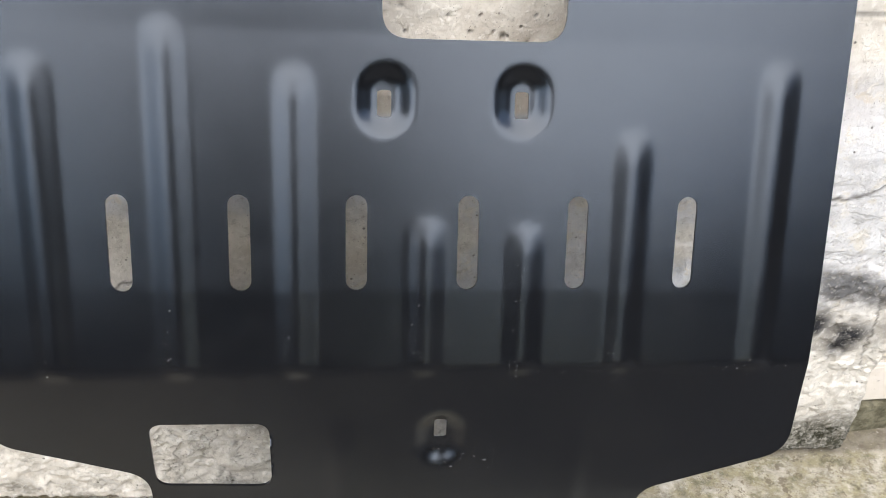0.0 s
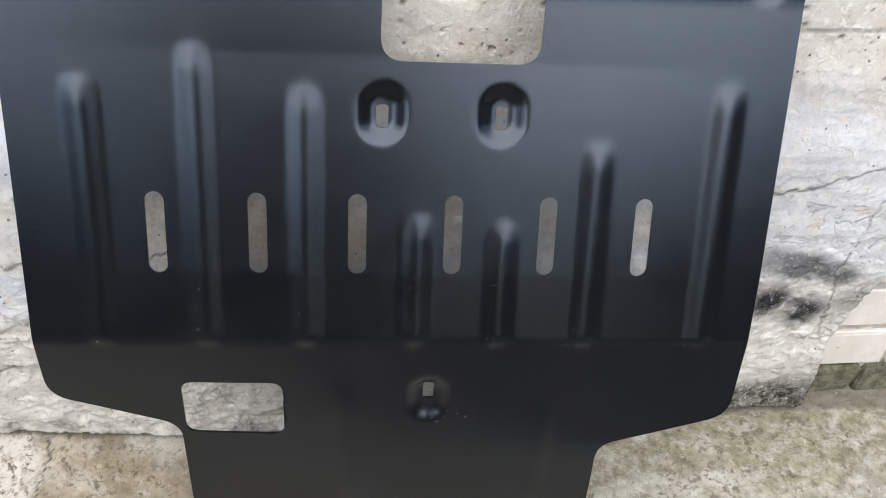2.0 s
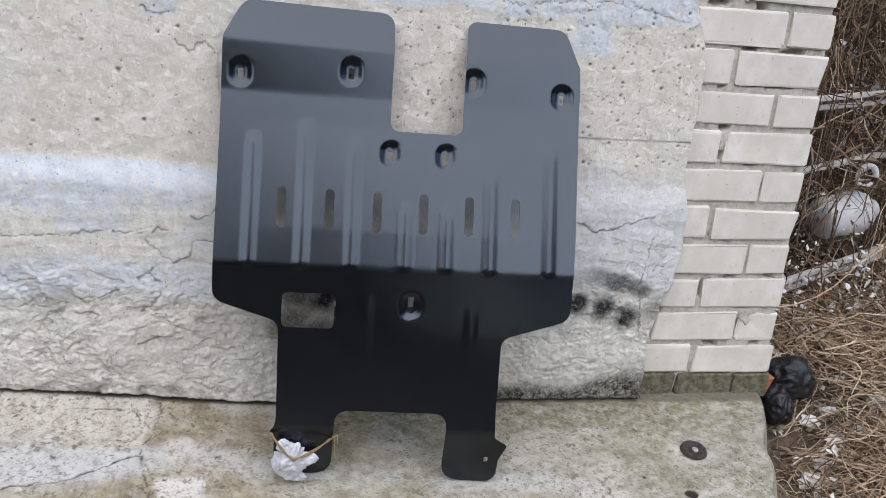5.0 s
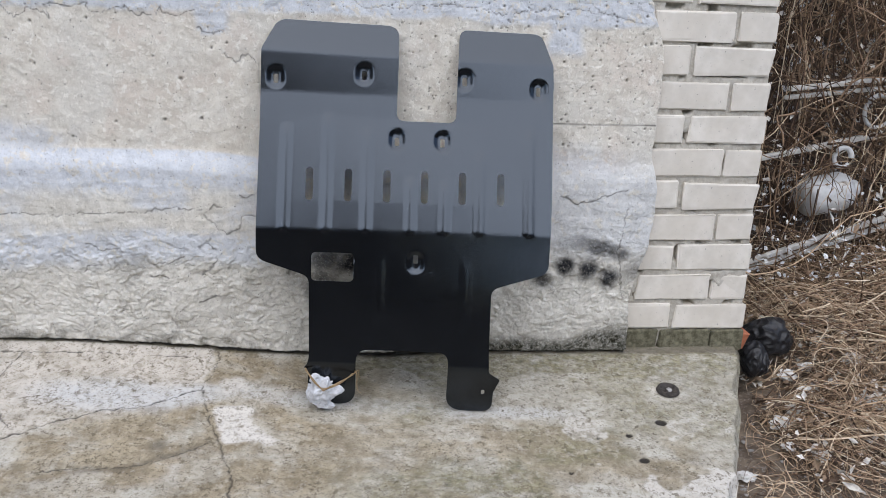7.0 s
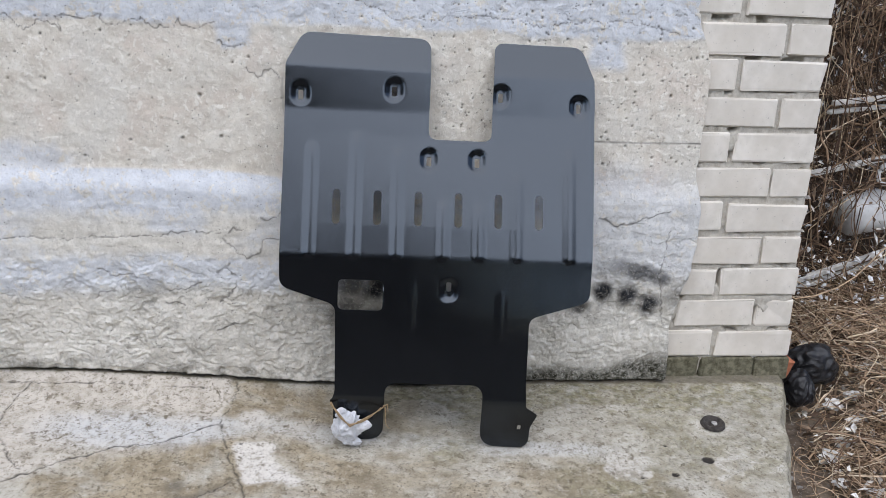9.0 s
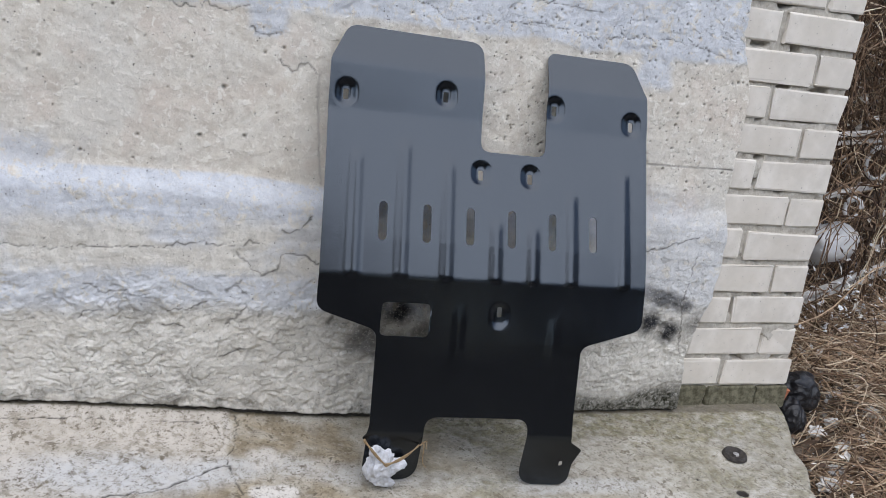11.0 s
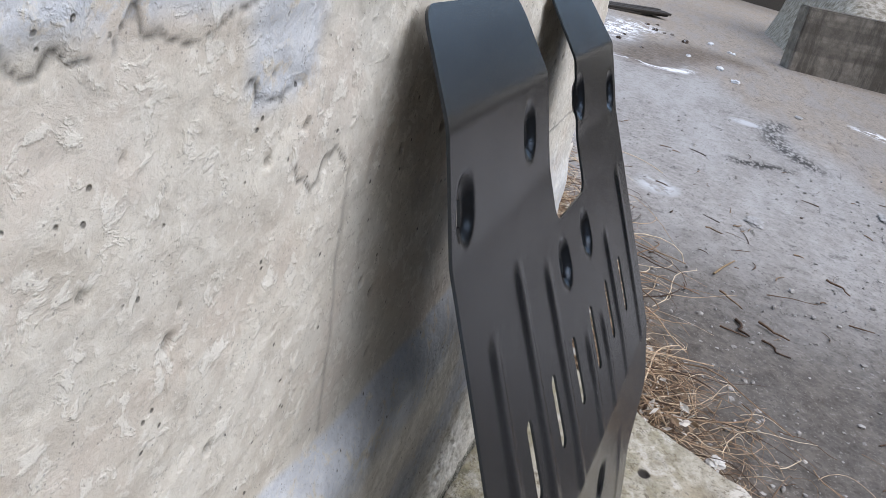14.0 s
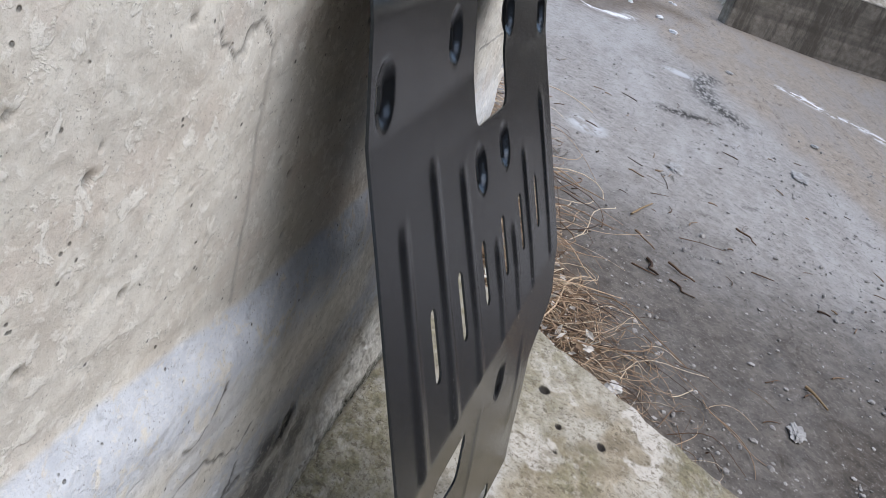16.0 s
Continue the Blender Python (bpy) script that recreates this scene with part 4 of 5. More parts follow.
# ---- the skid plate ----
PROFILE = [(-0.329, -0.022), (-0.351, 0.118), (-0.289, 0.489), (-0.143, 0.8325), (-0.113, 0.936), (-0.057, 1.012)]
ACROSS = Vector((1.0, -0.030, -0.012)).normalized()
DEEP = Vector((0.030, 1.0, 0.0)).normalized()
RISE = ACROSS.cross(DEEP)
CENTRE = Vector((0.0205, 0.0, 0.003))
RIBS = [(-0.330, 0.510, 0.815), (-0.2195, 0.510, 0.848), (-0.113, 0.510, 0.811), (0.0055, 0.510, 0.678), (0.098, 0.510, 0.671), (0.196, 0.510, 0.757), (0.332, 0.510, 0.821)]
LOW_RIBS = [(-0.072, 0.245, 0.475), (0.163, 0.24, 0.46)]
DIMPLES = [(-0.364, 0.931), (-0.1275, 0.950), (0.148, 0.946), (0.354, 0.926), (-0.034, 0.774), (0.0905, 0.7745), (0.0255, 0.439)]
SLOTS = [(-0.266, 0.645), (-0.1625, 0.645), (-0.0585, 0.645), (0.0438, 0.645), (0.1465, 0.645), (0.252, 0.645)]


def rounded(corners, steps=7):
    """An outline from (u, s, radius) corners."""
    out = []
    n = len(corners)
    for i in range(n):
        p = Vector(corners[i][:2])
        a, b = Vector(corners[i - 1][:2]) - p, Vector(corners[(i + 1) % n][:2]) - p
        r = corners[i][2]
        if r <= 0:
            out.append(p)
            continue
        half = a.angle(b) / 2
        cut = min(r / math.tan(half), 0.48 * a.length, 0.48 * b.length)
        one, two = p + a.normalized() * cut, p + b.normalized() * cut
        for k in range(steps + 1):
            t = k / steps
            out.append(one * (1 - t) ** 2 + p * 2 * t * (1 - t) + two * t**2)
    return np.array([tuple(p) for p in out])


def signed_distance(u, s, outline):
    """Negative inside the outline."""
    best = np.full(u.shape, 1e9)
    inside = np.zeros(u.shape, bool)
    for (ax, ay), (bx, by) in zip(outline, np.roll(outline, -1, axis=0)):
        vx, vy = bx - ax, by - ay
        t = np.clip(((u - ax) * vx + (s - ay) * vy) / (vx * vx + vy * vy + 1e-12), 0, 1)
        best = np.minimum(best, np.hypot(u - ax - t * vx, s - ay - t * vy))
        if abs(vy) > 1e-12:
            inside ^= ((ay > s) != (by > s)) & (u < ax + vx * (s - ay) / vy)
    return np.where(inside, -best, best)


def capsule(u, s, cu, cs, width, height):
    half = max(height - width, 0) / 2
    return np.hypot(u - cu, np.maximum(np.abs(s - cs) - half, 0)) - width / 2


def plate_relief(u, s):
    """How far the sheet stands out of its flat panels."""
    h = np.zeros_like(u)
    for cu, lo, hi in RIBS:
        d = capsule(u, s, cu, (lo + hi) / 2, 0.040, hi - lo)
        t = np.clip(-d / 0.0175, 0, 1)
        h += 0.0028 * (0.55 * t + 0.45 * t * t * (3 - 2 * t)) * smooth(lo - 0.002, lo + 0.012, s) * smooth(hi + 0.004, hi - 0.04, s)
    for cu, lo, hi in LOW_RIBS:
        d = capsule(u, s, cu, (lo + hi) / 2, 0.04, hi - lo)
        h += 0.0018 * smooth(0.0, -0.018, d) * smooth(lo, lo + 0.06, s) * smooth(hi, hi - 0.06, s)
    for cu, cs in DIMPLES:
        d = capsule(u, s, cu, cs, 0.051, 0.064)
        h -= 0.0068 * smooth(0.003, -0.017, d)
    return h


def plate_field(u, s):
    outline = rounded([
        (-0.402, 0.80, 0), (-0.404, 0.437, 0.035), (-0.262, 0.392, 0.03), (-0.259, 0.165, 0.05), (-0.2645, 0.138, 0.0), (-0.272, 0.128, 0.0), (-0.262, 0.115, 0.01), (-0.262, 0.006, 0.045),
        (-0.130, 0.006, 0.05), (-0.130, 0.190, 0.035), (0.125, 0.190, 0.035), (0.127, 0.004, 0.05), (0.258, 0.004, 0.05), (0.2575, 0.072, 0.01), (0.273, 0.114, 0.006), (0.240, 0.136, 0.015), (0.2365, 0.20, 0.02),
        (0.2345, 0.372, 0.03), (0.389, 0.420, 0.035), (0.394, 0.60, 0), (0.396, 0.94, 0), (0.393, 0.999, 0.006), (0.364, 1.100, 0.035), (0.133, 1.100, 0.028), (0.129, 1.0, 0.02), (0.1265, 0.8265, 0.024), (-0.0370, 0.8265, 0.024), (-0.035, 1.0, 0.02),
        (-0.0355, 1.098, 0.035), (-0.362, 1.091, 0.04), (-0.403, 1.0, 0.006), (-0.403, 0.9, 0)])
    d = signed_distance(u, s, outline)
    window = rounded([(-0.256, 0.3805, 0.014), (-0.142, 0.3805, 0.014), (-0.142, 0.460, 0.014), (-0.256, 0.460, 0.014)])
    d = np.maximum(d, -signed_distance(u, s, window))
    for cu, cs in SLOTS:
        d = np.maximum(d, -capsule(u, s, cu, cs, 0.0195, 0.0885))
    for k, (cu, cs) in enumerate(DIMPLES):
        box = np.maximum(np.abs(u - cu) - 0.0068, np.abs(s - cs - (0.008 if k == 6 else -0.004)) - 0.0125) + 0.0005
        d = np.maximum(d, -box)
    box = np.maximum(np.abs(u - 0.2285) - 0.0048, np.abs(s - 0.071) - 0.008)
    return np.maximum(d, -box)


def plate_points(u, s, lift):
    line = np.array(PROFILE)
    knots = 0.003 + np.concatenate([[0.0], np.cumsum(np.hypot(*np.diff(line, axis=0).T))])
    fine = np.linspace(-0.02, knots[-1] + 0.03, 2400)
    slope0 = (line[1] - line[0]) / (knots[1] - knots[0])
    slope1 = (line[-1] - line[-2]) / (knots[-1] - knots[-2])
    raw = np.stack([np.interp(fine, knots, line[:, k]) for k in (0, 1)], -1)
    raw += np.where(fine < knots[0], fine - knots[0], 0)[:, None] * slope0 + np.where(fine > knots[-1], fine - knots[-1], 0)[:, None] * slope1
    width = 31
    kernel = np.ones(width) / width
    padded = np.pad(raw, ((width // 2, width // 2), (0, 0)), mode="edge")
    soft = np.stack([np.convolve(padded[:, k], kernel, "valid") for k in (0, 1)], -1)
    soft[:20], soft[-20:] = raw[:20], raw[-20:]
    tang = np.gradient(soft, axis=0)
    tang /= np.linalg.norm(tang, axis=1)[:, None]
    d, h = np.interp(s, fine, soft[:, 0]), np.interp(s, fine, soft[:, 1])
    nd, nh = -np.interp(s, fine, tang[:, 1]), np.interp(s, fine, tang[:, 0])
    s = s + u * np.interp(s, [0.45, 0.6, 0.8, 0.9], [0.0, 0.006, 0.008, 0.013])
    lift = lift - np.interp(s, [0.6, 0.83, 1.0], [0.0, 0.009, 0.009]) * (1 - (u / 0.4) ** 2) + 0.005 * smooth(0.16, 0.34, s) * smooth(0.52, 0.34, s) * smooth(-0.35, 0.0, u) + u * np.interp(s, [0.0, 0.1375, 0.375, 0.517, 0.8887, 0.9983, 1.0915], [0.056, 0.052, 0.036, 0.006, -0.018, -0.030, -0.042])
    d, h = d + nd * lift, h + nh * lift
    base = np.array(CENTRE)[None] + u[:, None] * np.array(ACROSS) + d[:, None] * np.array(DEEP) + h[:, None] * np.array(RISE)
    return base


def build_plate():
    step = 0.0034
    us, ss = np.arange(-0.414, 0.416, step), np.arange(-0.012, 1.106, step)
    gu, gs = np.meshgrid(us, ss, indexing="ij")
    d = plate_field(gu, gs)
    inside = d < 0
    verts, index, faces = [], {}, []

    def node(i, j):
        key = (i, j)
        if key not in index:
            index[key] = len(verts)
            verts.append((us[i], ss[j]))
        return index[key]

    def cut(a, b):
        key = (min(a, b), max(a, b))
        if key not in index:
            da, db = d[key[0]], d[key[1]]
            t = da / (da - db)
            index[key] = len(verts)
            (i0, j0), (i1, j1) = key
            verts.append((us[i0] + t * (us[i1] - us[i0]), ss[j0] + t * (ss[j1] - ss[j0])))
        return index[key]

    rim = []
    count = inside[:-1, :-1].astype(int) + inside[1:, :-1] + inside[1:, 1:] + inside[:-1, 1:]
    for i, j in zip(*np.nonzero(count)):
        corners = [(i, j), (i + 1, j), (i + 1, j + 1), (i, j + 1)]
        if count[i, j] == 4:
            faces.append([node(*c) for c in corners])
            continue
        poly, cuts = [], []
        for k in range(4):
            a, b = corners[k], corners[(k + 1) % 4]
            if inside[a]:
                poly.append(node(*a))
            if inside[a] != inside[b]:
                v = cut(a, b)
                poly.append(v)
                cuts.append((v, bool(inside[a])))
        if len(poly) > 2:
            faces.append(poly)
        if len(cuts) == 2:
            leave = [v for v, out in cuts if out][0]
            back = [v for v, out in cuts if not out][0]
            rim.append((leave, back))
    uv = np.array(verts)
    u, s = uv[:, 0], uv[:, 1]
    lift = plate_relief(u, s)
    front, rear = plate_points(u, s, lift), plate_points(u, s, lift - 0.003)
    n = len(uv)
    faces = faces + [[v + n for v in f[::-1]] for f in faces]
    all_points = [front, rear]
    rim = np.array(rim)
    a, b = rim[:, 0], rim[:, 1]
    all_points += [front[a], front[b], rear[b], rear[a]]
    k, base = len(rim), 2 * n
    faces += np.stack([base + np.arange(k), base + 3 * k + np.arange(k), base + 2 * k + np.arange(k), base + k + np.arange(k)], -1).tolist()
    us_all = np.concatenate([uv, uv, uv[a], uv[b], uv[b], uv[a]])
    wear = np.zeros(len(us_all))
    for cu, lo, hi in RIBS:
        wear = np.maximum(wear, smooth(0.0055, 0.001, np.abs(us_all[:, 0] - cu + 0.006 + 0.004 * np.sin(us_all[:, 1] * 60))) * (0.85 if cu > -0.05 else 0.45) * smooth(lo - 0.01, lo + 0.01, us_all[:, 1]) * smooth(0.66, 0.56, us_all[:, 1]))
    wear = np.maximum(wear, 0.7 * smooth(0.005, 0.001, np.abs(us_all[:, 1] - 0.519)) * smooth(0.08, 0.2, us_all[:, 0]))
    wear = np.maximum(wear, 0.35 * smooth(0.03, 0.0, np.abs(us_all[:, 1] - 0.412)) * smooth(0.06, 0.02, np.abs(us_all[:, 0] - 0.05)))
    wear = np.maximum(wear, 0.6 * smooth(0.004, 0.0, np.abs(us_all[:, 1] - 0.9985)) * smooth(0.05, 0.01, np.abs(us_all[:, 0] + 0.19)))
    vec = np.concatenate([us_all, np.zeros((len(us_all), 1))], 1)
    me = mesh_from("skid_plate", np.concatenate(all_points), faces, {"us": vec, "wear": wear})
    thing("skid_plate", me, COAT, "black powder-coated pressed steel skid plate leaning on the wall", "skid plate")


def plate_spot(u, s, lift):
    return Vector(plate_points(np.array([u]), np.array([s]), np.array([lift]))[0])


def crumple(name, centre, size, seed, amount=0.35, scale=2.2, levels=4):
    bm = bmesh.new()
    bmesh.ops.create_icosphere(bm, subdivisions=levels, radius=1.0)
    for v in bm.verts:
        p = v.co.copy()
        k = 1 + amount * noise.noise(p * scale + Vector((seed, 0, 0))) + 0.5 * amount * (0.5 - abs(noise.noise(p * scale * 2.1 + Vector((0, seed, 3)))) * 2)
        v.co = Vector((p.x * size[0], p.y * size[1], p.z * size[2])) * k + Vector(centre)
    return bm_mesh(name, bm, shade=False)


def build_wrap():
    at = plate_spot(-0.222, 0.075, 0.018)
    wrap = new("film_wrap")
    wrap.location = at
    tagged(wrap, "crumpled grey-white plastic film tied with twine round the plate's foot", "plastic wrap")
    lump = crumple("bundle", (0, 0, -0.012), (0.033, 0.024, 0.047), 2.0, 0.3, 1.7, 5)
    part("bundle", lump, CLOTH, wrap)
    for k, (du, dz, w, h) in enumerate(((0.034, -0.006, 0.024, 0.016), (-0.018, 0.030, 0.015, 0.014), (0.010, -0.052, 0.022, 0.012), (-0.030, -0.012, 0.012, 0.024))):
        part("flap", crumple("flap", (du, -0.004, dz), (w, 0.010, h), 5.0 + k, 0.4, 1.6, 4), CLOTH, wrap)
    strands, radii = [], []
    left, right = plate_spot(-0.268, 0.128, 0.004) - at, plate_spot(-0.137, 0.118, 0.004) - at
    mid = Vector((0.004, -0.028, 0.010))
    for k in range(3):
        for a, b in ((left, mid), (mid, right)):
            pts = []
            for t in np.linspace(0, 1, 9):
                p = a.lerp(b, t) + Vector((0, -0.010 * math.sin(math.pi * t), 0.006 * math.sin(math.pi * t) * (k - 1) - 0.003 * k))
                pts.append(tuple(p))
            strands.append(pts)
            radii.append(0.0024)
    for k in range(2):
        pts = [tuple(right + Vector((0.006 * math.sin(3 * t + k) + 0.016 * t, -0.006, 0.012 * math.sin(2.6 * t + k) - 0.03 * t * k))) for t in np.linspace(0, 1.6, 12)]
        strands.append(pts)
        radii.append(0.0018)
    part("twine", tubes("twine", strands, radii, 5), TWINE, wrap, "frayed brown jute twine")


def build_small_things():
    # rusty disc lying on the slab
    bm = bmesh.new()
    rings = [(0.0, 0.007), (0.008, 0.007), (0.010, 0.001), (0.026, 0.001), (0.030, 0.011), (0.037, 0.011), (0.041, 0.0)]
    loops = []
    for r, h in rings[1:]:
        loops.append([bm.verts.new((r * math.cos(a), r * math.sin(a), h)) for a in np.linspace(0, 2 * math.pi, 28, endpoint=False)])
    bm.faces.new(loops[0])
    for p, q in zip(loops, loops[1:]):
        for i in range(28):
            bm.faces.new([p[i], q[i], q[(i + 1) % 28], p[(i + 1) % 28]])
    bmesh.ops.recalc_face_normals(bm, faces=bm.faces)
    disc = thing("steel_disc", bm_mesh("steel_disc", bm), RUST, "dark rusty steel disc lying on the concrete apron", "disc")
    disc.matrix_world = pose(0.824, -0.256, ledge_height(0, -0.256) + 0.001, 5, 0, 0) @ Matrix.Scale(0.86, 4)
    bm = bmesh.new()
    bmesh.ops.create_cone(bm, cap_ends=True, segments=16, radius1=0.011, radius2=0.009, depth=0.006)
    bmesh.ops.bevel(bm, geom=bm.edges[:], offset=0.001, segments=1, affect="EDGES")
    boss = part("boss", bm_mesh("boss", bm, False), STONE, disc, "pale worn boss")
    boss.location = (0.004, 0.0, 0.006)
    # bag and clay fragment beside the pier
    gz = float(ground_height(np.array(1.33), np.array(0.25)))
    thing("rubbish_bag", crumple("rubbish_bag", (1.245, 0.045, gz + 0.085), (0.045, 0.06, 0.062), 3.0, 0.18, 1.2, 5), BLACK, "crumpled black plastic rubbish bag behind the pier", "rubbish bag")
    thing("rubbish_bag", crumple("rubbish_bag", (1.335, 0.14, gz + 0.125), (0.085, 0.07, 0.068), 7.0, 0.2, 1.2, 5), BLACK, "small black plastic rubbish bag lying in dry stems", "rubbish bag")
    me = brick_mesh("clay_fragment", (0.05, 0.07, 0.06), 91)
    frag = thing("clay_fragment", me, CLAY, "broken red clay brick fragment at the pier's foot", "brick fragment")
    frag.matrix_world = pose(1.163, 0.045, 0.026, 10, 14, 20)
    rng = np.random.default_rng(12)
    for k, (x, y) in enumerate(((1.52, 0.0), (1.60, -0.10), (1.46, 0.08), (1.72, -0.02), (1.33, -0.12), (1.30, -0.35), (2.05, 0.18), (1.22, -0.30), (1.93, 0.10), (1.72, -0.12), (1.75, -0.07), (1.70, -0.05), (1.42, -0.03), (1.50, -0.16), (1.38, 0.05), (1.66, 0.12), (1.25, -0.18), (1.85, 0.10), (1.58, 0.22))):
        z = float(ground_height(np.array(x), np.array(y)))
        r = 0.012 + 0.018 * rng.random()
        thing("litter_scrap", crumple("litter_scrap", (x, y, z + 0.035), (r * 1.5, r, r * 0.9), 20.0 + k, 0.7, 2.0, 3), LITTER, "crumpled whitish scrap of paper on the ground", "litter", group="scraps of litter")


def build_leaf_litter():
    """Dead leaves and chips among the stalks and on the heap."""
    rng = np.random.default_rng(55)
    verts, faces, tone = [], [], []
    for _ in range(2600):
        if rng.random() < 0.6:
            x = 1.2 + 2.2 * rng.random() ** 1.4
            y = -0.44 + 0.42 * (x - 1.5) + 1.2 * rng.random()
            z = float(ground_height(np.array(x), np.array(y))) + rng.uniform(0.012, 0.10)
        else:
            x = rng.uniform(1.22, 2.9)
            depth = rng.random()
            y = float(heap_front(x)) - 0.06 + 0.7 * depth
            z = -0.15 + 1.7 * depth + rng.uniform(-0.15, 0.2)
        if x < 1.24 and y > -0.1:
            continue
        r = rng.uniform(0.006, 0.017)
        turn = Euler((rng.normal(0, 0.7), rng.normal(0, 0.7), rng.uniform(0, 6.3))).to_matrix()
        long = rng.uniform(0.8, 2.0)
        shape = [(-r * long, 0, 0), (-r * 0.3, -r * 0.7, 0.25 * r), (r * long, 0, 0.1 * r), (0.2 * r, r * 0.7, 0.3 * r)]
        base = len(verts)
        verts += [tuple(turn @ Vector(p) + Vector((x, y, z))) for p in shape]
        faces += [(base, base + 1, base + 2), (base, base + 2, base + 3)]
        tone += [float(rng.choice([0.1, 0.45, 0.8, 1.0], p=[0.25, 0.25, 0.2, 0.3]))] * 4
    me = mesh_from("leaf_litter", np.array(verts), np.array(faces), {"tone": np.array(tone)}, shade=False)
    thing("leaf_litter", me, LEAVES, "dead leaves and pale chips caught among dry stalks", "leaf litter", "stuff")


def build_lane_bits():
    for x, y, r, k in ((3.83, -0.74, 0.06, 1), (4.99, -1.63, 0.075, 2), (8.2, -1.2, 0.05, 3), (6.3, -1.9, 0.04, 4), (1.47, -1.23, 0.035, 5)):
        z = float(ground_height(np.array(x), np.array(y)))
        thing("litter_scrap", crumple("litter_scrap", (x, y, z + 0.012), (r * 1.2, r * 0.7, 0.008), 40.0 + k, 0.7, 2.2, 4), GREYSCRAP, "flattened grey scrap of paper on the asphalt", "litter", group="scraps of litter")
    for x, y, r, k in ((1.21, -0.62, 0.022, 6), (1.03, -0.42, 0.020, 7)):
        z = float(ground_height(np.array(x), np.array(y)))
        thing("litter_scrap", crumple("litter_scrap", (x, y, z + 0.015), (r * 1.3, r, r * 0.5), 60.0 + k, 0.6, 2.2, 4), LITTER, "crumpled dirty white scrap of film on wet ground", "litter", group="scraps of litter")
    for x, y, length, ang, r in ((1.83, -1.30, 0.115, -2.48, 0.006), (2.75, -0.55, 0.30, -0.3, 0.006)):
        t = np.linspace(0, 1, 8)
        lx, ly = x + np.cos(ang) * length * t + 0.01 * np.sin(4 * t), y + np.sin(ang) * length * t
        line = np.stack([lx, ly, ground_height(lx, ly) + 0.012], -1)
        thing("stick", tubes("stick", [line], [r], 6), TWINE, "pale broken stick lying on the lane", "stick", group="sticks on the lane")
    rng = np.random.default_rng(77)
    for _ in range(16):
        x, y = rng.uniform(9.0, 13.5), rng.uniform(-0.6, 1.4)
        r = rng.uniform(0.02, 0.05)
        z = float(ground_height(np.array(x), np.array(y)))
        snowy = rng.random() < 0.25
        thing("rubble_lump", crumple("rubble_lump", (x, y, z + 0.3 * r), (r * 1.6, r, r * 0.5), rng.uniform(0, 50), 0.55, 2.2, 3), SNOW if snowy else HEAP,
              "dirty snow lump beyond the lane" if snowy else "dark earth clod beyond the lane", "rubble", group="rubble beyond the lane")


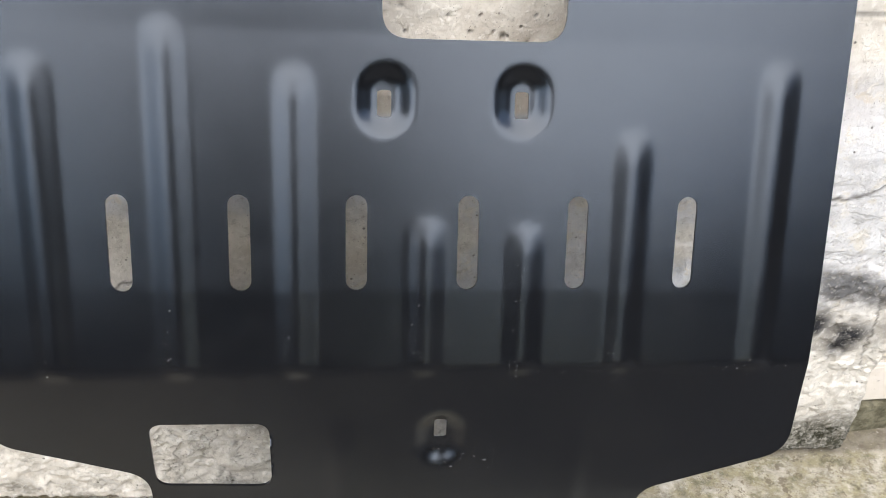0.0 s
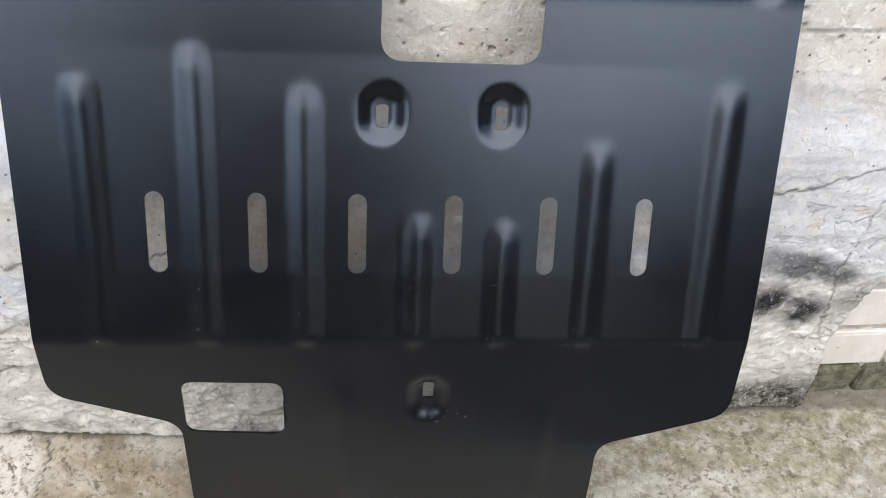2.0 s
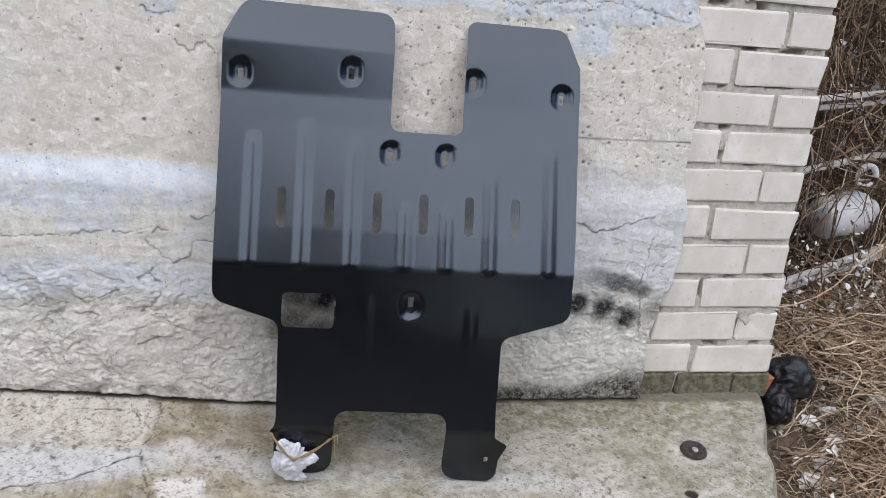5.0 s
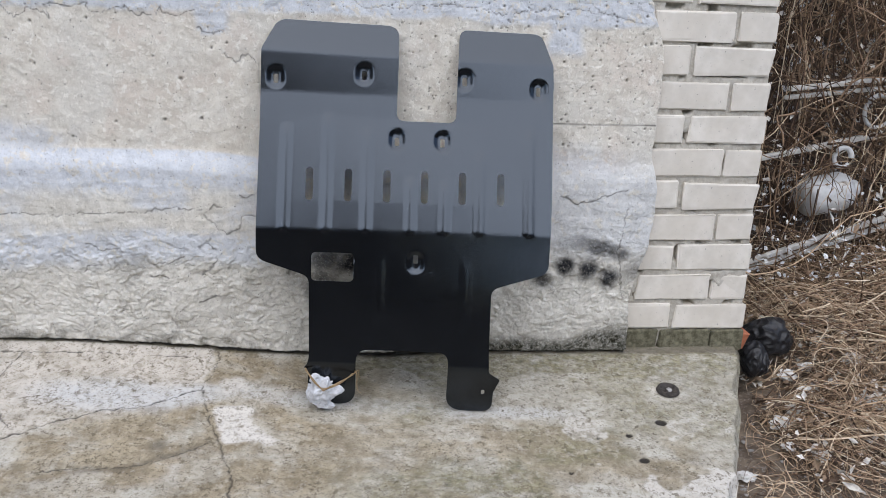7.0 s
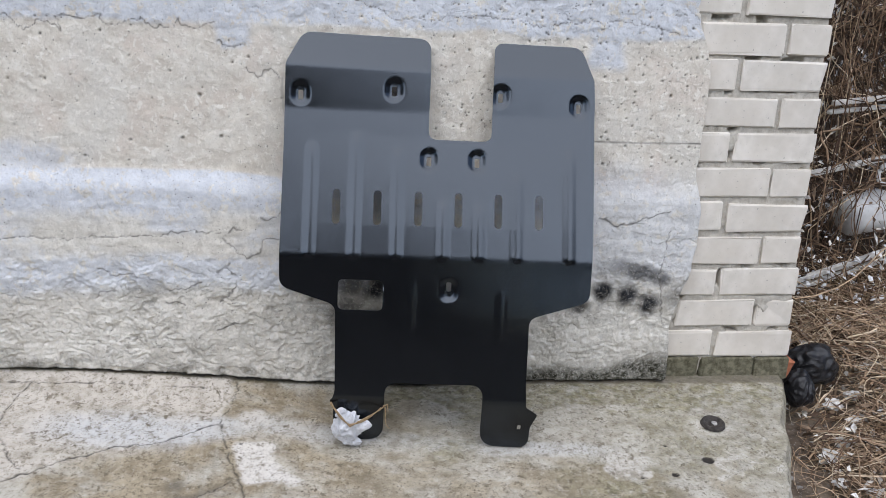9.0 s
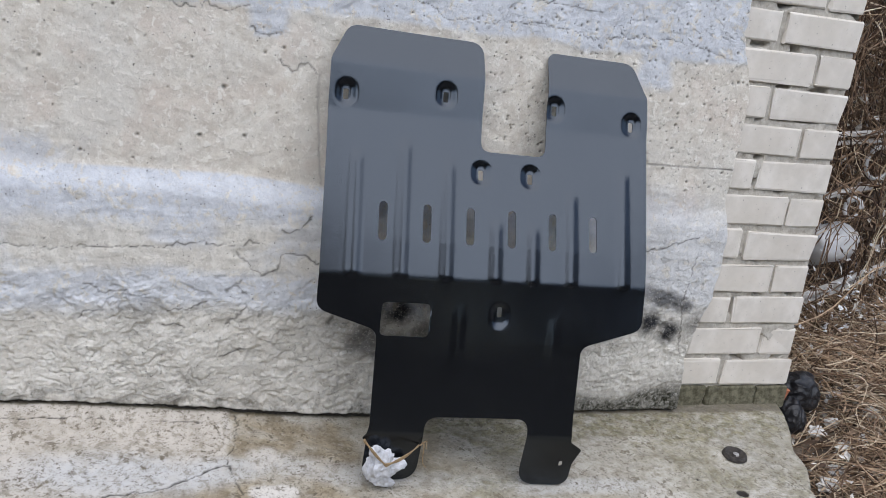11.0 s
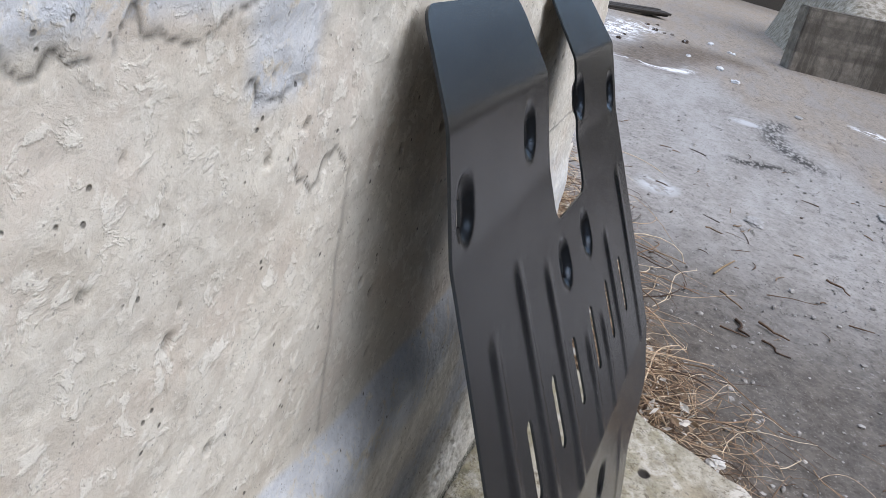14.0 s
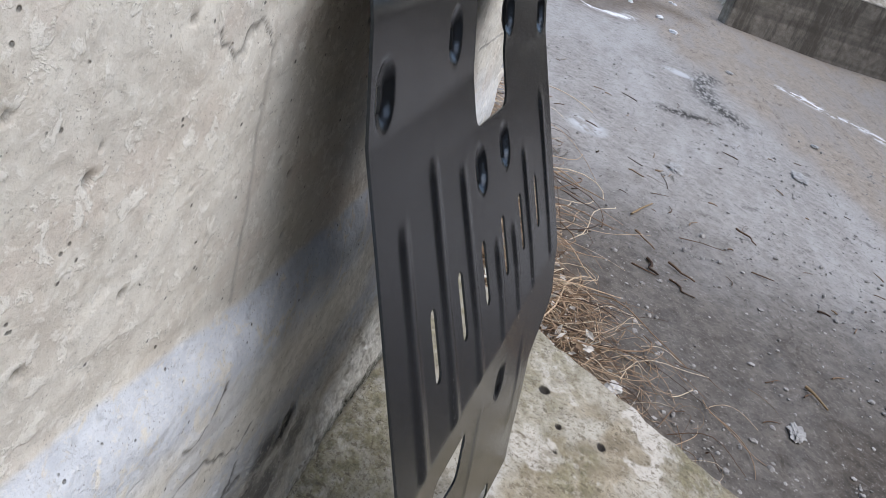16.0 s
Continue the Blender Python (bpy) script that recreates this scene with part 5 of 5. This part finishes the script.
def build_brush():
    rng = np.random.default_rng(21)
    strands, radii = [], []
    # flattened dry stalks beside the pier
    for _ in range(6800):
        x0 = 1.18 + 2.4 * rng.random() ** 1.5
        rim = -0.46 + 0.42 * (x0 - 1.5) + 0.16 * math.sin(5.1 * x0) * rng.random()
        y0 = rim + 1.35 * rng.random() ** 0.8
        if y0 < rim + 0.22 and rng.random() < 0.72:
            continue
        length = rng.uniform(0.12, 0.6)
        ang = rng.uniform(-np.pi, np.pi) if rng.random() < 0.8 else rng.normal(-0.5, 0.7)
        rise = rng.uniform(-0.05, 1.3) * (1 if y0 > 0.15 else 0.4) * (0.5 if x0 > 2.1 else 1)
        z0 = float(ground_height(np.array(x0), np.array(y0))) + rng.uniform(0, 0.16) * (1 if y0 > 0 else 0.35)
        n = 9
        t = np.linspace(0, 1, n)
        bend = rng.normal(0, 2.0)
        a = ang + bend * t + 0.5 * np.sin(t * rng.uniform(3, 9) + rng.uniform(0, 6))
        line = np.stack([x0 + np.cumsum(np.cos(a)) * length / n, y0 + np.cumsum(np.sin(a)) * length / n,
                         z0 + length * rise * (t - 0.9 * t**2) + rng.uniform(0, 0.03)], -1)
        line[:, 2] = np.maximum(line[:, 2], ground_height(line[:, 0], line[:, 1]) + 0.003)
        keep = (line[:, 0] > 1.19) & (np.hypot(line[:, 0] - 1.31, (line[:, 1] - 0.06) * 0.8) > 0.12)
        if keep.all():
            strands.append(line)
            radii.append(rng.choice([0.001, 0.0016, 0.0024, 0.0038], p=[0.3, 0.35, 0.25, 0.1]))
    # thin straw strewn over the soil along the slab
    for _ in range(900):
        y0 = rng.uniform(-0.95, 0.05)
        x0 = float(ledge_edge(np.array(y0))) + 0.05 + 0.7 * rng.random() ** 1.3
        length, n = rng.uniform(0.06, 0.34), 9
        t = np.linspace(0, 1, n)
        a = rng.uniform(-np.pi, np.pi) + rng.normal(0, 1.6) * t
        lx, ly = x0 + np.cumsum(np.cos(a)) * length / n, y0 + np.cumsum(np.sin(a)) * length / n
        lz = ground_height(lx, ly) + 0.006 + rng.uniform(0.0, 0.05) * np.sin(np.pi * t) ** 2
        if (lx > ledge_edge(ly) + 0.03).all() and rng.random() < smooth(-1.0, -0.3, np.array(y0)) + 0.1:
            strands.append(np.stack([lx, ly, lz], -1))
            radii.append(rng.choice([0.0009, 0.0014, 0.002]))
    # pale straws bent out over the lane's edge
    for _ in range(150):
        x0, y0 = rng.uniform(1.2, 1.55), rng.uniform(-0.22, 0.12)
        length, n = rng.uniform(0.15, 0.5), 12
        t = np.linspace(0, 1, n)
        a = rng.normal(-0.6, 0.9) + rng.normal(0, 2.2) * t
        lx, ly = x0 + np.cumsum(np.cos(a)) * length / n, y0 + np.cumsum(np.sin(a)) * length / n
        lz = ground_height(lx, ly) + 0.008 + rng.uniform(0.02, 0.12) * np.sin(np.pi * t) ** 2
        if (lx > ledge_edge(ly) + 0.03).all():
            strands.append(np.stack([lx, ly, lz], -1))
            radii.append(rng.uniform(0.0014, 0.003))
    order = rng.permutation(len(strands))
    dark, light = order[: len(order) * 26 // 100], order[len(order) * 26 // 100 :]
    thing("dry_stalks", tubes("dry_stalks", [strands[i] for i in dark], [radii[i] for i in dark], 3), DARKSTEM, "flattened tangle of dark brown rotting stalks on the ground", "dry stalks", "stuff")
    thing("dry_stalks", tubes("dry_stalks", [strands[i] for i in light], [radii[i] for i in light], 3), STEM, "flattened tangle of dry tan stalks on the ground", "dry grass", "stuff")
    # tall tangle of vines over the heap
    strands, radii = [], []
    for _ in range(3300):
        x0 = 1.20 + 2.0 * rng.random()
        y0 = heap_front(x0) + rng.uniform(-0.02, 0.95)
        z0 = -0.2 + 2.1 * rng.random() ** 0.9
        length = rng.uniform(0.4, 1.5)
        n = 14
        yaw, pitch = rng.uniform(0, 2 * np.pi), rng.normal(-0.1, 0.8)
        yaws = yaw + np.cumsum(rng.normal(0, 0.36, n))
        pitches = pitch + np.cumsum(rng.normal(-0.04, 0.34, n))
        step = length / n
        line = np.stack([x0 + np.cumsum(np.cos(yaws) * np.cos(pitches)) * step, y0 + 0.6 * np.cumsum(np.sin(yaws) * np.cos(pitches)) * step, z0 + np.cumsum(np.sin(pitches)) * step], -1)
        line[:, 1] = np.maximum(line[:, 1], heap_front(line[:, 0]) - 0.10)
        line[:, 2] = np.maximum(line[:, 2], ground_height(line[:, 0], line[:, 1]) + 0.01)
        if (line[:, 0] > 1.185).all():
            strands.append(line)
            radii.append(rng.choice([0.0016, 0.0024, 0.0034, 0.005], p=[0.35, 0.35, 0.22, 0.08]))
    half = len(strands) * 13 // 20
    thing("vine_tangle", tubes("vine_tangle", strands[:half], radii[:half], 3), DARKSTEM, "dark leafless vine tangle over a rubbish heap", "vines", "stuff")
    thing("vine_tangle", tubes("vine_tangle", strands[half:], radii[half:], 3), STEM, "pale brown leafless vine tangle over a rubbish heap", "vines", "stuff")


def heap_front(x):
    return 0.34 + 0.5 * np.maximum(np.asarray(x) - 1.75, 0)


def build_heap():
    xs, ys = np.linspace(1.16, 3.6, 90), np.linspace(0.0, 1.0, 60)
    fx, fy = np.meshgrid(xs, ys, indexing="ij")
    y = heap_front(fx) + 0.12 + 1.6 * fy
    z = ground_height(fx, y) + 2.0 * smooth(0.0, 0.85, fy) * smooth(3.7, 2.8, fx) - 0.03 + 0.16 * (fbm(fx * 3, fy * 6, 4, 201) - 0.4)
    me = mesh_from("earth_mound", np.stack([fx, y, z], -1).reshape(-1, 3), grid_faces(*fx.shape)[:, ::-1])
    thing("earth_mound", me, HEAP, "dark mound of earth and rotting leaves under vines", "earth mound")

    def rail(a, b, w, label):
        a, b = Vector(a), Vector(b)
        bm = bmesh.new()
        bmesh.ops.create_cube(bm, size=1.0)
        bmesh.ops.scale(bm, vec=((b - a).length, 0.02, w), verts=bm.verts)
        bmesh.ops.bevel(bm, geom=bm.edges[:], offset=0.003, segments=1, affect="EDGES")
        ob = thing("batten", bm_mesh("batten", bm, False), PAINTED, label, "batten", group="battens in the heap")
        d = b - a
        ob.matrix_world = Matrix.Translation((a + b) / 2) @ pose(0, 0, 0, 0, -math.degrees(math.atan2(d.z, math.hypot(d.x, d.y))), math.degrees(math.atan2(d.y, d.x)))

    label = "old white-painted wooden batten lying in the vines"
    rail((1.45, 0.50, 0.80), (2.3, 0.82, 0.84), 0.018, label)
    rail((1.45, 0.52, 0.765), (2.3, 0.84, 0.80), 0.015, label)
    rail((1.28, 0.45, 0.535), (1.95, 0.70, 0.60), 0.020, label)
    rail((1.26, 0.40, 0.135), (2.2, 0.72, 0.29), 0.020, label)
    rail((1.26, 0.41, 0.10), (2.2, 0.74, 0.24), 0.018, label)
    # a white plastic canister on its side
    bm = bmesh.new()
    prof = [(0.0, -0.075), (0.05, -0.075), (0.058, -0.065), (0.06, 0.05), (0.052, 0.068), (0.03, 0.075), (0.025, 0.088), (0.0, 0.088)]
    loops = [[bm.verts.new((r * math.cos(a), r * math.sin(a), h)) for a in np.linspace(0, 2 * math.pi, 32, endpoint=False)] for r, h in prof[1:-1]]
    bm.faces.new(loops[0][::-1])
    bm.faces.new(loops[-1])
    for p, q in zip(loops, loops[1:]):
        for i in range(32):
            bm.faces.new([p[i], p[(i + 1) % 32], q[(i + 1) % 32], q[i]])
    drum = thing("plastic_canister", bm_mesh("plastic_canister", bm), ENAMEL, "dull white plastic canister lying in the rubbish heap", "canister")
    drum.matrix_world = pose(1.735, 0.62, 0.375, 8, 80, 15) @ Matrix.Scale(1.3, 4)
    cap = bmesh.new()
    bmesh.ops.create_cone(cap, cap_ends=True, segments=24, radius1=0.027, radius2=0.025, depth=0.02)
    bmesh.ops.bevel(cap, geom=cap.edges[:], offset=0.002, segments=1, affect="EDGES")
    lid = part("cap", bm_mesh("cap", cap, False), ENAMEL, drum)
    lid.location = (0, 0, 0.096)
    # a coil of pale hose
    for x, y, z, r in ((1.92, 0.66, 0.70, 0.055), (1.72, 0.52, 0.545, 0.032)):
        a = np.linspace(0, 2 * math.pi * 0.9, 26)
        line = np.stack([x + r * np.cos(a), y + 0.2 * r * np.sin(a * 0.5), z + r * 1.15 * np.sin(a)], -1)
        thing("hose_loop", tubes("hose_loop", [line], [0.011], 10), ENAMEL, "loop of pale grey plastic hose caught in vines", "hose", group="hose loops")


def build_snow_crumbs():
    """Old snow caught in the litter under the vines."""
    rng = np.random.default_rng(91)
    verts, faces = [], []
    for _ in range(330):
        x = rng.uniform(1.24, 2.1)
        z = rng.normal(0.20, 0.10) - 0.10 * (x - 1.5)
        y = float(heap_front(x)) + rng.uniform(0.0, 0.14)
        r = 0.003 + 0.009 * rng.random() ** 2
        turn = Euler((rng.normal(0, 0.5), rng.normal(0, 0.5), rng.uniform(0, 6.3))).to_matrix()
        ring = [Vector((r * rng.uniform(0.7, 1.8) * math.cos(a), r * rng.uniform(0.6, 1.1) * math.sin(a), 0)) for a in np.linspace(0, 2 * math.pi, 6, endpoint=False)]
        base = len(verts)
        verts += [tuple(turn @ p + Vector((x, y, z))) for p in ring] + [tuple(turn @ Vector((0, 0, 0.5 * r)) + Vector((x, y, z))), tuple(turn @ Vector((0, 0, -0.3 * r)) + Vector((x, y, z)))]
        for k in range(6):
            faces += [(base + k, base + (k + 1) % 6, base + 6), (base + (k + 1) % 6, base + k, base + 7)]
    thing("snow_crumbs", mesh_from("snow_crumbs", np.array(verts), np.array(faces), shade=False), SNOW, "crumbs of old snow caught on dark rotting stems", "snow", "stuff")


def build_planks():
    """Dark planks stacked on the snow beyond the lane."""
    rng = np.random.default_rng(17)
    for k in range(6):
        bm = bmesh.new()
        bmesh.ops.create_cube(bm, size=1.0)
        bmesh.ops.scale(bm, vec=(1.9, 0.13, 0.035), verts=bm.verts)
        bmesh.ops.bevel(bm, geom=bm.edges[:], offset=0.004, segments=1, affect="EDGES")
        ob = thing("plank", bm_mesh("plank", bm, False), RUST, "dark weathered wooden plank in a stack on snow", "plank", group="stacked planks")
        ob.matrix_world = pose(14.1 + 0.16 * (k % 3), 1.45 + 0.10 * (k % 3), -0.37 + 0.04 * (k // 3), 0, 0, -42 + rng.normal(0, 2))


def build_scatter():
    """Pebbles, twigs and crumbs on the lane and the apron."""
    rng = np.random.default_rng(31)
    ico = bmesh.new()
    bmesh.ops.create_icosphere(ico, subdivisions=1, radius=1.0)
    base_v = np.array([v.co[:] for v in ico.verts])
    base_f = np.array([[v.index for v in f.verts] for f in ico.faces])
    ico.free()

    def stones(name, spots, label):
        verts, faces = [], []
        for k, (x, y, z, r) in enumerate(spots):
            v = base_v * (r * rng.uniform(0.6, 1.3, (1, 3))) * rng.uniform(0.75, 1.2, (len(base_v), 1))
            v[:, 2] *= 0.7
            verts.append(v + [x, y, z + 0.3 * r])
            faces.append(base_f + k * len(base_v))
        thing(name, mesh_from(name, np.concatenate(verts), np.concatenate(faces), shade=False), STONE, label, "pebbles", "stuff")

    spots = []
    for _ in range(3400):
        x, y = 1.0 + 5.5 * rng.random() ** 1.7, rng.uniform(-2.6, 0.7)
        if x < float(ledge_edge(np.array(y))) + 0.03 and y > -1.15:
            continue
        spots.append((x, y, float(ground_height(np.array(x), np.array(y))), rng.choice([0.003, 0.005, 0.008, 0.013], p=[0.35, 0.38, 0.2, 0.07])))
    stones("pebbles", spots, "loose small grey stones scattered on the asphalt")
    strands, radii = [], []
    for _ in range(85):
        x, y = 1.05 + 4.5 * rng.random() ** 1.4, rng.uniform(-2.4, 0.3)
        if x < float(ledge_edge(np.array(y))) + 0.08 and y > -1.15:
            continue
        length, a = rng.uniform(0.02, 0.16) * (2.0 if rng.random() < 0.1 else 1), rng.normal(-0.5, 0.9)
        t = np.linspace(0, 1, 6)
        aa = a + rng.normal(0, 0.8) * t
        lx, ly = x + np.cumsum(np.cos(aa)) * length / 6, y + np.cumsum(np.sin(aa)) * length / 6
        strands.append(np.stack([lx, ly, ground_height(lx, ly) + 0.008], -1))
        radii.append(rng.uniform(0.001, 0.0045))
    for _ in range(16):
        x, y = 1.35 + 4.0 * rng.random() ** 1.3, rng.uniform(-2.0, 0.2)
        if x < float(ledge_edge(np.array(y))) + 0.12:
            continue
        length, a = rng.uniform(0.03, 0.11), rng.normal(-0.6, 0.6)
        t = np.linspace(0, 1, 6)
        aa = a + rng.normal(0, 1.0) * t
        lx, ly = x + np.cumsum(np.cos(aa)) * length / 6, y + np.cumsum(np.sin(aa)) * length / 6
        strands.append(np.stack([lx, ly, ground_height(lx, ly) + 0.008], -1))
        radii.append(rng.uniform(0.003, 0.006))
    for ax, ay, bx, by, thick in ((3.42, -0.47, 3.41, -0.56, 0.008), (2.59, -0.58, 2.47, -0.67, 0.009), (2.31, -0.66, 2.19, -0.70, 0.012), (2.38, -0.76, 2.30, -0.86, 0.010),
                                  (2.20, -0.77, 2.14, -0.86, 0.008), (2.74, -0.80, 2.85, -1.01, 0.004), (3.26, -1.10, 3.14, -1.20, 0.010)):
        t = np.linspace(0, 1, 7)
        lx, ly = ax + (bx - ax) * t + 0.014 * np.sin(6 * t + 9 * ax), ay + (by - ay) * t + 0.014 * np.sin(8 * t + 5 * ay)
        strands.append(np.stack([lx, ly, ground_height(lx, ly) + 0.01], -1))
        radii.append(0.6 * thick)
    thing("fallen_twigs", tubes("fallen_twigs", strands, radii, 4), DARKSTEM, "dark fallen twigs scattered on the wet lane", "twigs", "stuff")


def build_far():
    def far_wall(name, a, b, height, thick, label, material):
        a, b = Vector(a), Vector(b)
        d = (b - a).normalized()
        bm = bmesh.new()
        bmesh.ops.create_cube(bm, size=1.0)
        bmesh.ops.scale(bm, vec=((b - a).length, thick, height), verts=bm.verts)
        bmesh.ops.bevel(bm, geom=bm.edges[:], offset=0.02, segments=2, affect="EDGES")
        ob = thing(name, bm_mesh(name, bm, False), material, label, "wall", "structure")
        ob.matrix_world = Matrix.Translation((a + b) / 2 + Vector((0, 0, height / 2 - 0.3))) @ pose(0, 0, 0, 0, 0, math.degrees(math.atan2(d.y, d.x)))

    far_wall("wall_lane", (12.9, -1.2, -0.6), (16.2, -8.2, -0.6), 1.32, 0.3, "low stained grey concrete retaining wall beyond the lane", RETAINING)
    # overgrown bank held up by the low wall
    t, v = np.meshgrid(np.linspace(0, 1, 60), np.linspace(0, 1, 24), indexing="ij")
    bx, by = 13.15 + 3.3 * t + 6.0 * v, -1.3 - 6.9 * t + 0.4 * v
    bz = -0.75 + (1.12 + 1.6 * v) * smooth(0.0, 0.12, t) + 0.25 * (fbm(bx * 2, by * 2, 4, 301) - 0.4) * smooth(0, 0.1, v)
    me = mesh_from("earth_bank", np.stack([bx, by, bz], -1).reshape(-1, 3), grid_faces(*bx.shape))
    thing("earth_bank", me, BANK, "grassy earth bank with thin snow above a low wall", "bank", "structure")
    # unseen walls, added so the plate reflects black below the sky
    far_wall("wall_reflected_mid", (-2.3, -7.4, -0.4), (0.9, -7.5, -0.4), 4.5, 0.3, "plain dark unseen wall added for the plate's reflections", DARKWALL)
    # taller unseen block for the dark stripe reflected mid-plate
    far_wall("wall_reflected_tall", (-0.95, -7.32, -0.4), (0.30, -7.36, -0.4), 5.7, 0.3, "taller dark unseen block added for the plate's reflections", DARKWALL)
    far_wall("wall_reflected_left", (-20.0, -9.0, -0.4), (-2.3, -9.3, -0.4), 2.9, 0.25, "plain low dark unseen wall added for the plate's reflections", DARKWALL)
    far_wall("wall_reflected_right", (1.7, -9.3, -0.4), (6.3, -9.5, -0.4), 3.9, 0.25, "plain low dark unseen wall added for the plate's reflections", DARKWALL)
    # added wall that gives the plate's flange a brown reflection
    far_wall("wall_reflected_end", (31.0, -22.0, -0.6), (31.0, 9.0, -0.6), 7.4, 0.4, "plain dark brown wall added for the plate's reflections", BROWNWALL)
    # unseen wall, added to keep left sky light from behind the plate
    far_wall("wall_light_block", (-5.5, -6.0, -0.4), (-5.5, 0.4, -0.4), 5.5, 0.3, "plain dark unseen wall added to block light from the left", DARKWALL)
    # another unseen wall, added to darken the plate's reflection to the right
    far_wall("wall_reflected_east", (6.4, -9.5, -0.4), (15.5, -9.0, -0.4), 7.0, 0.3, "plain dark unseen wall added for the plate's reflections", DARKWALL)


build_ground()
build_ledge()
build_wall()
build_plate()
build_wrap()
build_small_things()
build_heap()
build_brush()
build_leaf_litter()
build_snow_crumbs()
build_planks()
build_scatter()
build_lane_bits()
build_far()
build_pier()
